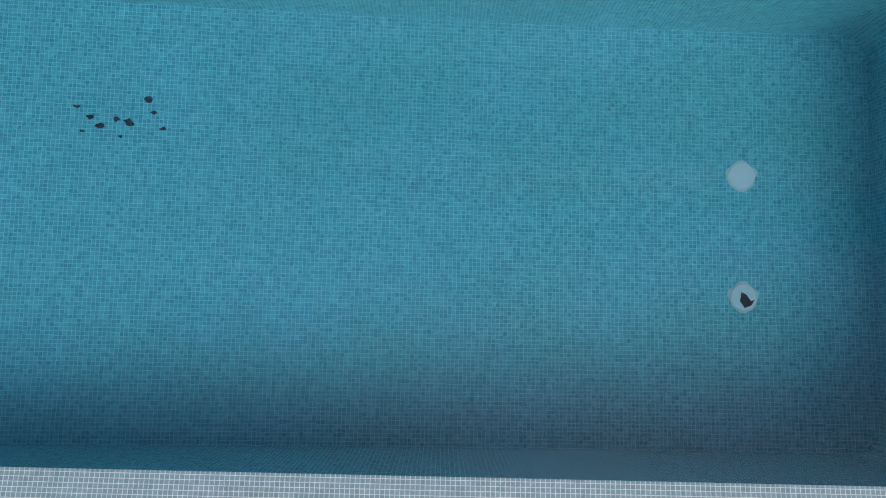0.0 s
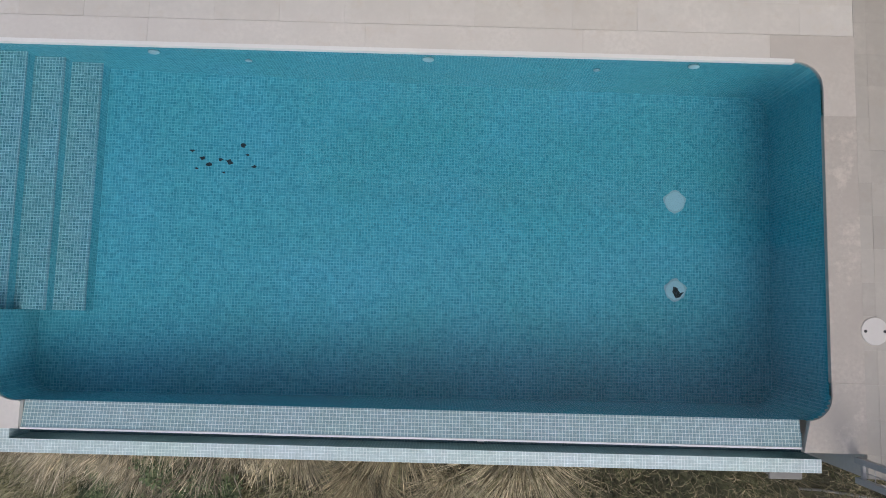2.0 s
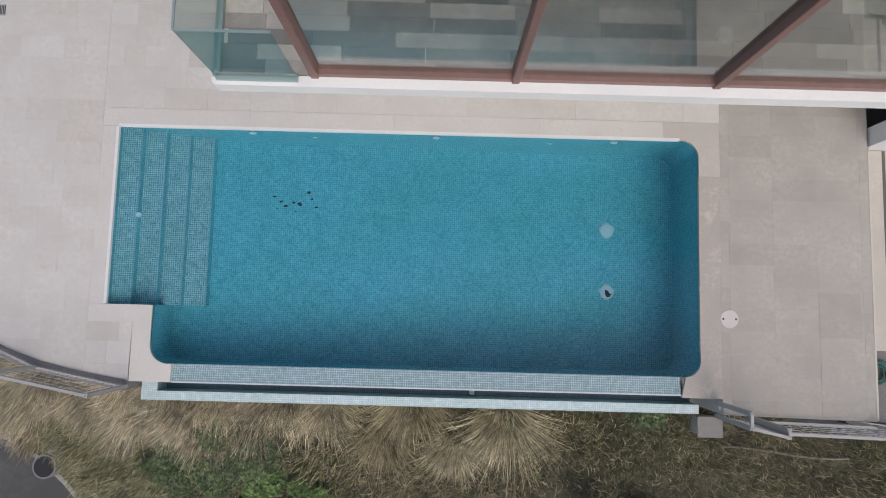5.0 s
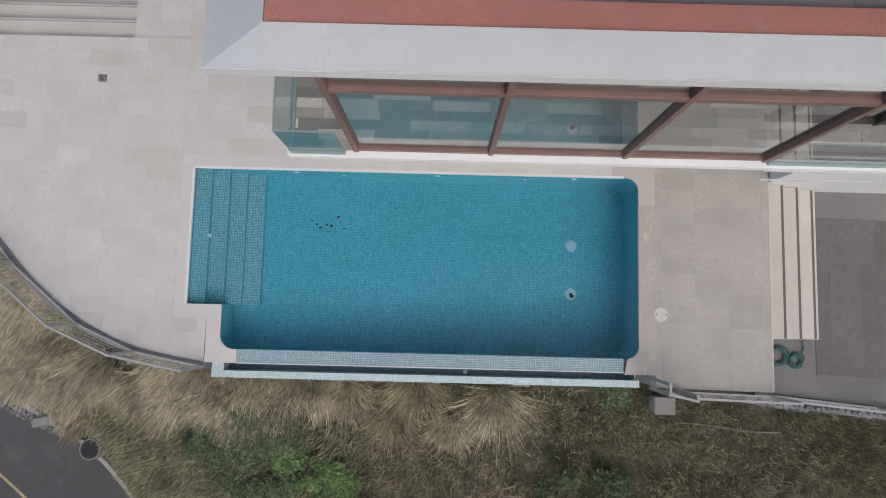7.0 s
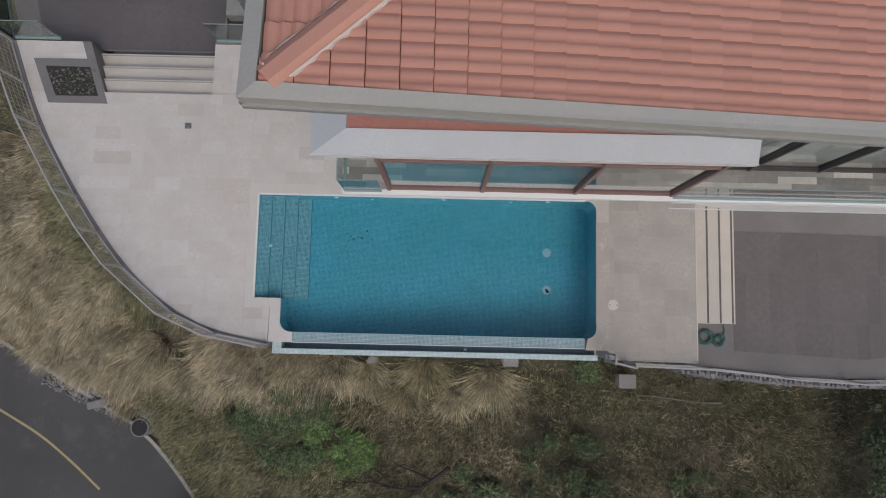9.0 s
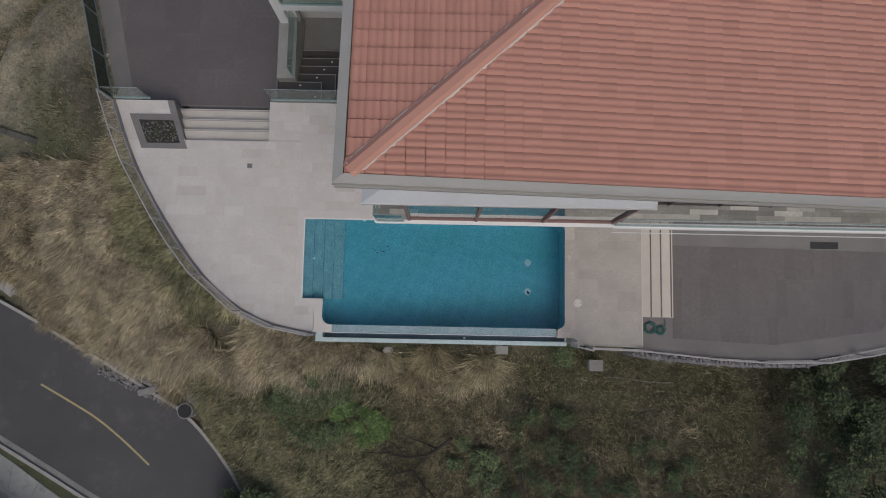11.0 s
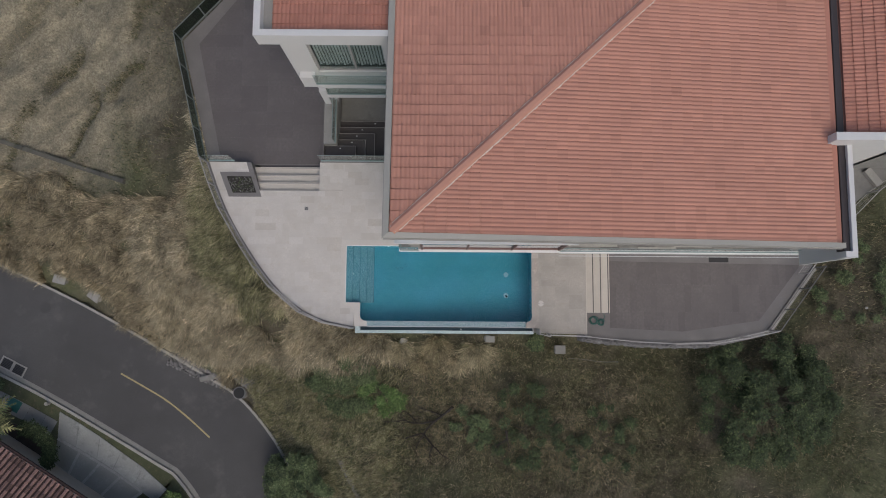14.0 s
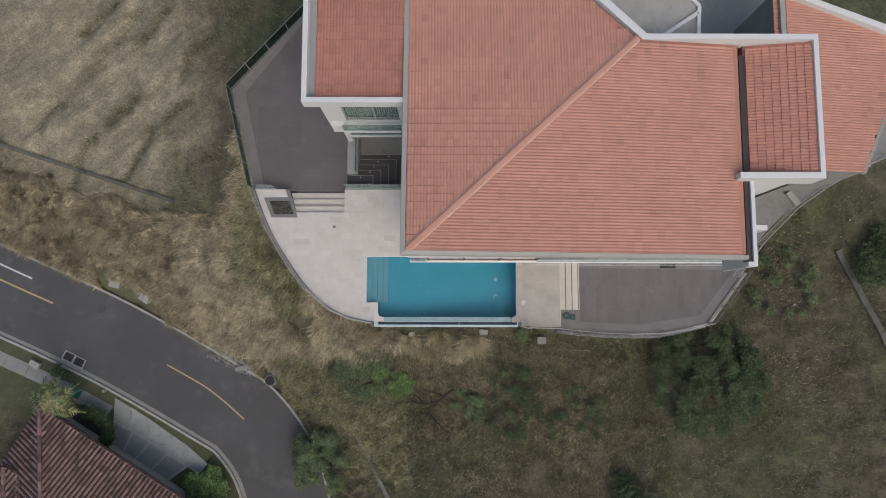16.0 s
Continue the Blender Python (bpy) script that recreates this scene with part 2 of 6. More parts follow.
DARKPANE = glass("dark_green_glass", (0.36, 0.44, 0.41), 0.5)
INNER = plain("room_plaster", (0.55, 0.54, 0.52), 0.8)
BLIND = plain("pale_blind", (0.60, 0.63, 0.63), 0.8, each=0.2)
# Flat black standing in for the darkness inside rooms, pits and holes.
DARK = plain("unlit_black", (0.02, 0.02, 0.02), 0.8)
STAIRDARK = plain("charcoal_stair_stone", (0.075, 0.066, 0.063), 0.5, var=0.15)
ASPHALT = plain("asphalt", (0.088, 0.087, 0.087), 0.85, var=0.28, big=0.22, fine=14, bump=0.5, dirt=(0.112, 0.11, 0.106))
YELLOW = plain("worn_yellow_line", (0.46, 0.385, 0.20), 0.8, var=0.3, big=6)
WHITELINE = plain("worn_white_line", (0.62, 0.62, 0.60), 0.8, var=0.25, big=6)
CONCRETE = plain("grey_concrete", (0.26, 0.255, 0.24), 0.85, var=0.22, big=0.8, fine=10, each=0.12, dirt=(0.18, 0.175, 0.16))
PALECONC = plain("pale_concrete", (0.38, 0.37, 0.34), 0.85, var=0.22, big=1.2, dirt=(0.27, 0.26, 0.23))
STONE = plain("rubble_stone", (0.23, 0.225, 0.225), 0.9, var=0.3, big=3, island=0.4)
IRON = plain("dark_iron", (0.045, 0.045, 0.047), 0.6, metal=0.4)
HOSE = plain("green_hose", (0.03, 0.13, 0.11), 0.4)
PLASTIC = plain("white_plastic", (0.75, 0.76, 0.76), 0.4, var=0.05)
SUNKDIRT = plain("dark_sediment", (0.03, 0.035, 0.04), 0.9)
BARK = plain("bark", (0.10, 0.08, 0.06), 0.9, var=0.3, big=3)
BARKDARK = plain("dead_wood", (0.045, 0.036, 0.03), 0.9, var=0.3, big=3)
BANKWALL = plain("mossy_bank_concrete", (0.125, 0.12, 0.10), 0.9, var=0.35, big=1.5, dirt=(0.08, 0.085, 0.05))
SOIL = ground_material()
STRAW = blades("dry_straw", [(0, (0.19, 0.16, 0.095)), (0.3, (0.41, 0.352, 0.225)), (0.65, (0.60, 0.525, 0.365)), (0.92, (0.76, 0.685, 0.52)), (1, (0.17, 0.19, 0.075))], tuft=True)
MIXGRASS = blades("olive_and_straw", [(0, (0.12, 0.132, 0.058)), (0.4, (0.25, 0.255, 0.12)), (0.65, (0.42, 0.405, 0.245)), (1, (0.60, 0.55, 0.37))], tuft=True)
SHORT = blades("short_turf", [(0, (0.056, 0.068, 0.030)), (0.4, (0.128, 0.135, 0.062)), (0.7, (0.23, 0.198, 0.118)), (1, (0.42, 0.355, 0.235))])
BROWNGRASS = blades("brown_grass", [(0, (0.17, 0.145, 0.085)), (0.5, (0.39, 0.33, 0.21)), (1, (0.64, 0.555, 0.39))], tuft=True)
LEAFDARK = blades("dark_leaf", [(0, (0.030, 0.046, 0.020)), (0.6, (0.054, 0.082, 0.034)), (1, (0.10, 0.128, 0.055))], 0.85)
TUSSOCK = blades("tussock_blade", [(0, (0.10, 0.085, 0.045)), (0.5, (0.28, 0.23, 0.135)), (1, (0.50, 0.42, 0.27))])
LEAF = blades("green_leaf", [(0, (0.038, 0.060, 0.026)), (0.5, (0.088, 0.125, 0.055)), (1, (0.165, 0.20, 0.095))], 0.85)
LEAFBRIGHT = blades("bright_leaf", [(0, (0.045, 0.092, 0.024)), (0.5, (0.10, 0.17, 0.05)), (1, (0.18, 0.25, 0.09))], 0.85)

LEAFPALM = blades("yellow_green_frond", [(0, (0.07, 0.085, 0.03)), (0.5, (0.14, 0.15, 0.06)), (1, (0.25, 0.24, 0.11))], 0.8)


# ---- mesh helpers ----
def part(name, bm, mat, parent=None, label=""):
    me = bpy.data.meshes.new(name)
    bm.normal_update()
    bm.to_mesh(me)
    bm.free()
    me.materials.append(mat)
    ob = new(name, me)
    if parent is not None:
        ob.parent = parent
    if label:
        ob["label"] = label
    return ob


def thing(name, label, category, group="", kind=""):
    return tagged(new(name), label, category, group, kind)


def box(bm, x0, x1, y0, y1, z0, z1, m=None):
    vs = [bm.verts.new((x, y, z)) for z in (z0, z1) for x, y in ((x0, y0), (x1, y0), (x1, y1), (x0, y1))]
    for f in ((3, 2, 1, 0), (4, 5, 6, 7), (0, 1, 5, 4), (1, 2, 6, 5), (2, 3, 7, 6), (3, 0, 4, 7)):
        bm.faces.new([vs[i] for i in f])
    if m is not None:
        for v in vs:
            v.co = m @ v.co
    return vs


def boxes(*dims):
    bm = bmesh.new()
    for d in dims:
        box(bm, *d)
    return bm


def softbox(x0, x1, y0, y1, z0, z1, r=0.01):
    bm = boxes((x0, x1, y0, y1, z0, z1))
    bmesh.ops.bevel(bm, geom=bm.edges[:], offset=r, segments=2, affect="EDGES", profile=0.5)
    return bm


def prism(bm, poly, z0, z1):
    """An upright prism over a plan outline given counter-clockwise; z0 and z1 are heights or functions of x and y."""
    f0 = z0 if callable(z0) else (lambda x, y: z0)
    f1 = z1 if callable(z1) else (lambda x, y: z1)
    lo = [bm.verts.new((x, y, f0(x, y))) for x, y in poly]
    hi = [bm.verts.new((x, y, f1(x, y))) for x, y in poly]
    bm.faces.new(hi), bm.faces.new(lo[::-1])
    k = len(poly)
    for i in range(k):
        j = (i + 1) % k
        bm.faces.new((lo[i], lo[j], hi[j], hi[i]))


def tube(bm, pts, r, sides=6, taper=1.0):
    pts = [Vector(p) for p in pts]
    rings = []
    for i, p in enumerate(pts):
        d = (pts[min(i + 1, len(pts) - 1)] - pts[max(i - 1, 0)]).normalized()
        a = d.cross(Vector((0, 0, 1)) if abs(d.z) < 0.95 else Vector((1, 0, 0))).normalized()
        b = d.cross(a)
        rr = r * (1 + (taper - 1) * i / max(len(pts) - 1, 1))
        rings.append([bm.verts.new(p + rr * (math.cos(t) * a + math.sin(t) * b)) for t in (2 * math.pi * k / sides for k in range(sides))])
    for u, v in zip(rings, rings[1:]):
        for k in range(sides):
            bm.faces.new((u[k], u[(k + 1) % sides], v[(k + 1) % sides], v[k]))
    bm.faces.new(rings[0][::-1]), bm.faces.new(rings[-1])


def beam(bm, a, b, w, h):
    """A square bar from a to b, w wide and h high."""
    a, b = Vector(a), Vector(b)
    d = (b - a).normalized()
    s = d.cross(Vector((0, 0, 1)) if abs(d.z) < 0.98 else Vector((1, 0, 0))).normalized()
    u = s.cross(d)
    v = [bm.verts.new(p + s * w * i + u * h * j) for p in (a, b) for i, j in ((-0.5, -0.5), (0.5, -0.5), (0.5, 0.5), (-0.5, 0.5))]
    for f in ((0, 1, 2, 3), (7, 6, 5, 4), (0, 4, 5, 1), (1, 5, 6, 2), (2, 6, 7, 3), (3, 7, 4, 0)):
        bm.faces.new([v[i] for i in f])


def disc(bm, x, y, z0, z1, r, sides=24, r2=None):
    r2 = r if r2 is None else r2
    lo = [bm.verts.new((x + r * math.cos(2 * math.pi * k / sides), y + r * math.sin(2 * math.pi * k / sides), z0)) for k in range(sides)]
    hi = [bm.verts.new((x + r2 * math.cos(2 * math.pi * k / sides), y + r2 * math.sin(2 * math.pi * k / sides), z1)) for k in range(sides)]
    bm.faces.new(hi), bm.faces.new(lo[::-1])
    for k in range(sides):
        bm.faces.new((lo[k], lo[(k + 1) % sides], hi[(k + 1) % sides], hi[k]))


def clip_convex(poly, region):
    """What of a plan outline lies inside a convex, counter-clockwise region."""
    for (ax, ay), (bx, by) in zip(region, region[1:] + region[:1]):
        out = []
        side = lambda p: (bx - ax) * (p[1] - ay) - (by - ay) * (p[0] - ax)
        for p, q in zip(poly, poly[1:] + poly[:1]):
            sp, sq = side(p), side(q)
            if sp >= 0:
                out.append(p)
            if sp * sq < 0:
                t = sp / (sp - sq)
                out.append((p[0] + t * (q[0] - p[0]), p[1] + t * (q[1] - p[1])))
        poly = out
        if len(poly) < 3:
            return []
    return poly


def area(poly):
    return 0.5 * sum(p[0] * q[1] - q[0] * p[1] for p, q in zip(poly, poly[1:] + poly[:1]))


def smooth_line(pts, step=0.5):
    """A smooth curve through points of the plan, with about even steps."""
    pts = [np.array(p, float) for p in pts]
    ext = [2 * pts[0] - pts[1], *pts, 2 * pts[-1] - pts[-2]]
    out = []
    for a, b, c, d in zip(ext, ext[1:], ext[2:], ext[3:]):
        k = max(2, int(np.linalg.norm(c - b) / step))
        for t in np.arange(k) / k:
            out.append(0.5 * (2 * b + (c - a) * t + (2 * a - 5 * b + 4 * c - d) * t * t + (3 * b - a - 3 * c + d) * t ** 3))
    out.append(pts[-1])
    return np.array(out)


def offset_line(line, d):
    """The line moved by d to its left."""
    t = np.gradient(line, axis=0)
    t /= np.linalg.norm(t, axis=1)[:, None]
    return line + d * np.c_[-t[:, 1], t[:, 0]]


def ribbon(bm, left, right, z0, z1):
    """A band with thickness between two lines of equal length."""
    rows = [[bm.verts.new((p[0], p[1], z)) for p, z in ((l_, z0), (l_, z1), (r_, z1), (r_, z0))] for l_, r_ in zip(left, right)]
    for u, v in zip(rows, rows[1:]):
        for k in range(4):
            bm.faces.new((u[k], v[k], v[(k + 1) % 4], u[(k + 1) % 4]))
    bm.faces.new(rows[0]), bm.faces.new(rows[-1][::-1])


def mesh_object(name, verts, faces_flat, counts, mat, parent=None):
    me = bpy.data.meshes.new(name)
    verts, faces_flat, counts = np.asarray(verts, np.float32), np.asarray(faces_flat, np.int32), np.asarray(counts, np.int32)
    me.vertices.add(len(verts))
    me.vertices.foreach_set("co", verts.ravel())
    me.loops.add(len(faces_flat))
    me.loops.foreach_set("vertex_index", faces_flat)
    me.polygons.add(len(counts))
    me.polygons.foreach_set("loop_start", np.r_[0, np.cumsum(counts)[:-1]].astype(np.int32))
    me.polygons.foreach_set("loop_total", counts)
    me.update(calc_edges=True)
    me.materials.append(mat)
    ob = new(name, me)
    if parent is not None:
        ob.parent = parent
    return ob


def solid(name, bm, mat, label, category, kind="", group=""):
    return tagged(part(name, bm, mat), label, category, group, kind)

# ---- ground ----
KERB = smooth_line([(-60, 17.2), (-44, 9.5), (-34, 4.6), (-27.2, 1.6), (-22, -0.9), (-15, -4.8), (-12.6, -6.4), (-10, -9.7), (-8.4, -14), (-7.6, -20), (-7.4, -30), (-8, -45)], 1.0)
ROADZ = -15.0


def kerb_distance(x, y):
    """How far points lie from the uphill kerb; negative on the road's side."""
    x, y = np.asarray(x, float), np.asarray(y, float)
    best, sign = np.full(x.shape, 1e9), np.ones(x.shape)
    for a, b in zip(KERB[:-1], KERB[1:]):
        d = b - a
        t = np.clip(((x - a[0]) * d[0] + (y - a[1]) * d[1]) / (d @ d), 0, 1)
        h = np.hypot(x - a[0] - t * d[0], y - a[1] - t * d[1])
        s = np.sign(d[0] * (y - a[1]) - d[1] * (x - a[0]))
        sign = np.where(h < best, s, sign)
        best = np.minimum(best, h)
    return best * sign


# gullies worn into the bare earth: width, depth, line
GULLIES = [
    (0.55, 0.60, [(-27.9, 12.3), (-25.2, 14.3), (-23.1, 16.5), (-21.1, 17.9), (-19.9, 19.2)]),
    (0.45, 0.45, [(-24.2, 17.8), (-22.9, 18.8), (-21.3, 19.9)]),
    (0.40, 0.45, [(-20.7, 16.9), (-19.4, 17.9), (-18.0, 19.0)]),
    (0.35, 0.55, [(-22.9, 12.1), (-22.3, 13.1), (-21.5, 13.4), (-20.6, 14.1)]),
    (0.40, 0.50, [(-22.1, 8.8), (-21.1, 9.9), (-20.1, 10.8), (-20.0, 12.1)]),
    (0.35, 0.35, [(-18.9, 11.7), (-17.8, 13.1), (-17.0, 13.4)]),
    (0.50, 0.30, [(-17.5, 15.0), (-16.2, 16.5), (-14.6, 17.7)]),
    (0.60, 0.25, [(-26.3, 7.4), (-25.0, 10.4), (-23.6, 11.7)]),
]


def gully_cut(x, y):
    """How far the gullies cut into the ground, each with a raised bank on its lower side."""
    wx, wy = x + 0.22 * np.sin(2.1 * y + 0.7 * x), y + 0.22 * np.sin(1.9 * x - 0.6 * y)
    cut = np.zeros(np.shape(x))
    for w, depth, line in GULLIES:
        best, side = np.full(np.shape(x), 1e9), np.ones(np.shape(x))
        for (ax, ay), (bx, by) in zip(line, line[1:]):
            dx, dy = bx - ax, by - ay
            t = np.clip(((wx - ax) * dx + (wy - ay) * dy) / (dx * dx + dy * dy), 0, 1)
            h = np.hypot(wx - ax - t * dx, wy - ay - t * dy)
            side = np.where(h < best, np.sign(dx * (wy - ay) - dy * (wx - ax)), side)
            best = np.minimum(best, h)
        s = best * side / w
        cut = cut + 0.62 * depth * (np.exp(-s * s) - 0.6 * np.exp(-((s + 1.5) / 1.1) ** 2))
    return cut


def ground_height(x, y):
    d = kerb_distance(x, y)
    up = np.maximum(d - 0.3, 0)
    z = ROADZ + 0.08 + 10.5 * (1 - np.exp(-up / 7))
    z = z - np.minimum(up, 1) * (2.5 * np.exp(-((x + 22) ** 2 + (y - 12) ** 2) / 80) + 1.8 * np.exp(-((x + 3) ** 2 + (y + 8) ** 2) / 25))
    z = z + np.minimum(up, 1) * 0.22 * np.sin(0.7 * x + 0.5 * y) * np.sin(0.45 * y - 0.3 * x + 1)
    rut = np.exp(-((x + 24) ** 2 + (y - 15) ** 2) / 60) * (0.35 * np.sin(1.7 * (0.45 * x - 0.85 * y) + 0.9 * np.sin(0.5 * x + 0.3 * y)) + 0.12 * np.sin(3.7 * x + 1.1 * y) * np.sin(3.1 * y))
    lump = 0.06 * np.sin(4.7 * x + 1.7 * np.sin(2.9 * y)) * np.sin(4.3 * y + 1.3 * np.sin(3.1 * x)) + 0.05 * np.sin(2.9 * x + 1.3 * np.sin(1.7 * y)) * np.sin(3.3 * y + 1.1 * np.sin(2.3 * x))
    return np.where(d < 0.3, ROADZ - 0.25, z + rut * 0.5 + lump - gully_cut(x, y))


def build_ground():
    fine = np.arange(-42, 42.01, 0.30)
    far = np.array([46, 54, 70, 100, 160, 300, 700, 1600, 3000])
    ax = np.r_[-far[::-1], fine, far]
    X, Y = np.meshgrid(ax, ax)
    Z = ground_height(X, Y)
    n = len(ax)
    i = np.arange(n * n).reshape(n, n)
    quads = np.stack([i[:-1, :-1], i[:-1, 1:], i[1:, 1:], i[1:, :-1]], -1).reshape(-1, 4)
    ob = mesh_object("ground", np.stack([X, Y, Z], -1).reshape(-1, 3), quads.ravel(), np.full(len(quads), 4), SOIL)
    ob.data.polygons.foreach_set("use_smooth", np.ones(len(quads), bool))
    tagged(ob, "hillside of dry earth and thin olive grass falling to a road", "ground", kind="structure")


build_ground()

# ---- road below the hill ----
ROAD_W = 6.1
far_kerb = offset_line(KERB, -ROAD_W)
bm = bmesh.new()
ribbon(bm, KERB, far_kerb, ROADZ - 0.2, ROADZ)
solid("road", bm, ASPHALT, "dark grey asphalt road bending below the hillside", "road", "structure")
bm = bmesh.new()
ribbon(bm, offset_line(KERB, 0.16), offset_line(KERB, 0.003), ROADZ - 0.2, ROADZ + 0.13)
solid("kerb", bm, PALECONC, "pale weathered concrete kerb along the uphill road edge", "kerb", "structure")
bm = bmesh.new()
ribbon(bm, offset_line(far_kerb, -0.003), offset_line(far_kerb, -0.18), ROADZ - 0.2, ROADZ + 0.14)
solid("far_kerb", bm, PALECONC, "pale concrete kerb on the outer road edge", "kerb", "structure")
bm = bmesh.new()
ribbon(bm, offset_line(far_kerb, 0.30), offset_line(far_kerb, 0.01), ROADZ - 0.1, ROADZ + 0.012)
solid("gutter", bm, CONCRETE, "shallow grey concrete gutter strip along the kerb", "gutter", "structure")


def road_mark(a, b, mat, label, width=0.13, side=-ROAD_W / 2):
    line = offset_line(KERB, side)
    keep = line[(line[:, 0] > a) & (line[:, 0] < b)]
    bm = bmesh.new()
    ribbon(bm, offset_line(keep, width / 2), offset_line(keep, -width / 2), ROADZ + 0.002, ROADZ + 0.006)
    solid("road_marking", bm, mat, label, "road marking", group="road markings")


FINE = smooth_line([tuple(p) for p in KERB[::1]], 0.25)
KERB_ROUGH, KERB = KERB, FINE
DASH = smooth_line([(-20.7, -4.52), (-19.2, -5.33), (-17.63, -6.23), (-16.2, -7.30), (-14.77, -8.53)], 0.3)
bm = bmesh.new()
ribbon(bm, offset_line(DASH, 0.052), offset_line(DASH, -0.052), ROADZ + 0.002, ROADZ + 0.006)
solid("road_marking", bm, YELLOW, "curved faded yellow centre line on asphalt", "road marking", group="road markings")
road_mark(-35.2, -29.5, YELLOW, "straight faded yellow centre line on asphalt", side=-2.35)
road_mark(-37.0, -31.1, WHITELINE, "short worn white lane line on asphalt", side=-1.3)
KERB = KERB_ROUGH

for x, y in ((-25.9, -0.3), (-19.2, -6.05), (-11.8, -10.3)):
    c = thing("road_manhole", "dark round manhole cover flush with the asphalt", "manhole", "road manholes")
    bm = bmesh.new()
    disc(bm, x, y, ROADZ - 0.05, ROADZ + 0.006, 0.36, 26)
    part("ring", bm, plain("worn_ring", (0.075, 0.073, 0.073), 0.8), c)
    bm = bmesh.new()
    disc(bm, x, y, ROADZ, ROADZ + 0.010, 0.28, 26)
    part("cover", bm, plain("worn_cover", (0.068, 0.067, 0.068), 0.7), c)

# verge, footpath and drive on the far side of the road
bm = bmesh.new()
ribbon(bm, offset_line(far_kerb, -0.18), offset_line(far_kerb, -4.6), ROADZ - 0.2, ROADZ + 0.10)
solid("far_verge", bm, plain("verge_turf", (0.085, 0.095, 0.05), 0.95, var=0.4, big=1.5, fine=30, dirt=(0.13, 0.11, 0.07)), "mown grass verge beside the far kerb", "verge", "structure")
path = thing("footpath", "grey concrete footpath of cast slabs beside the verge", "footpath", kind="structure")
inner, outer = offset_line(far_kerb, -1.0), offset_line(far_kerb, -1.98)
for k in range(16, len(inner) - 6):
    p0, p1 = inner[k], inner[k + 1]
    if not (-46 < p0[0] < -25):
        continue
    bm = bmesh.new()
    q0, q1 = outer[k], outer[k + 1]
    g = 0.012
    prism(bm, [tuple(q0 * (1 - g) + q1 * g), tuple(q1 * (1 - g) + q0 * g), tuple(p1 * (1 - g) + p0 * g), tuple(p0 * (1 - g) + p1 * g)], ROADZ - 0.1, ROADZ + 0.13)
    part("slab", bm, CONCRETE, path)
drive = thing("driveway", "broad grey concrete driveway slabs with pale dividing strips", "driveway", kind="structure")
FRONT = smooth_line([(-24.44, -6.95), (-22.3, -8.15), (-20.09, -9.62), (-18.6, -10.62), (-17.3, -11.75)], 0.3)
MIDDLE = smooth_line([(-24.45, -8.65), (-22.69, -9.58), (-21.12, -10.47), (-19.7, -11.36), (-18.0, -12.55)], 0.3)
BACK = smooth_line([(-24.65, -10.18), (-23.38, -11.1), (-22.12, -11.87), (-20.87, -12.6), (-19.5, -13.6)], 0.3)


def along(line, t):
    return line[min(int(t * (len(line) - 1)), len(line) - 1)]


def slab(name, a, b, t0, t1, mat, top):
    bm = bmesh.new()
    prism(bm, [tuple(along(b, t0)), tuple(along(b, t1)), tuple(along(a, t1)), tuple(along(a, t0))], ROADZ - 0.1, ROADZ + top)
    bmesh.ops.scale(bm, vec=(0.992, 0.992, 1), verts=bm.verts[:], space=Matrix.Translation(-sum((v.co for v in bm.verts), Vector()) / 8))
    part(name, bm, mat, drive)


for k in range(5):
    slab("slab", FRONT, MIDDLE, k / 5, (k + 1) / 5, DRIVE, 0.145)
for k in range(4):
    slab("panel", MIDDLE, BACK, 0.01 + k * 0.215, 0.01 + (k + 1) * 0.215, PANEL, 0.138)
    a, b = along(MIDDLE, 0.01 + (k + 1) * 0.215), along(BACK, 0.01 + (k + 1) * 0.215)
    bm = bmesh.new()
    beam(bm, (*a, ROADZ + 0.14), (*b, ROADZ + 0.14), 0.17, 0.03)
    part("dividing_strip", bm, STRIP, drive)
for line in (MIDDLE, BACK):
    bm = bmesh.new()
    keep = line[:int(0.88 * len(line))]
    ribbon(bm, offset_line(keep, 0.085), offset_line(keep, -0.085), ROADZ + 0.1, ROADZ + 0.16)
    part("cross_strip", bm, STRIP, drive)
bm = bmesh.new()
prism(bm, [(-25.3, -10.9), (-24.6, -10.2), (-24.55, -9.2), (-25.1, -8.4), (-26.2, -7.9), (-27.6, -7.7), (-28.0, -8.3)], ROADZ, ROADZ + 0.16)
solid("flower_bed", bm, plain("brown_bed_soil", (0.055, 0.043, 0.036), 0.95, var=0.35, big=2.5), "bare brown soil bed between hedge and tiled roof", "flower bed")

# ---- pool ----
def arc_pts(cx, cy, r, a0, a1, k=8):
    return [(cx + r * math.cos(radians(a0 + (a1 - a0) * i / k)), cy + r * math.sin(radians(a0 + (a1 - a0) * i / k))) for i in range(k + 1)]


POOL = [(-4.0, 2.35), (-4.0, -0.1), (-3.37, -0.1)] + arc_pts(-3.12, -0.63, 0.25, 180, 270) + [(-3.07, -0.88), (3.74, -0.88)] + arc_pts(3.78, -0.66, 0.22, 270, 360) + arc_pts(3.76, 2.11, 0.24, 0, 90)
WATERZ = -0.05


def floor_depth(x):
    return -0.92 - 0.52 * min(max((x + 2.86) / 6.86, 0), 1)


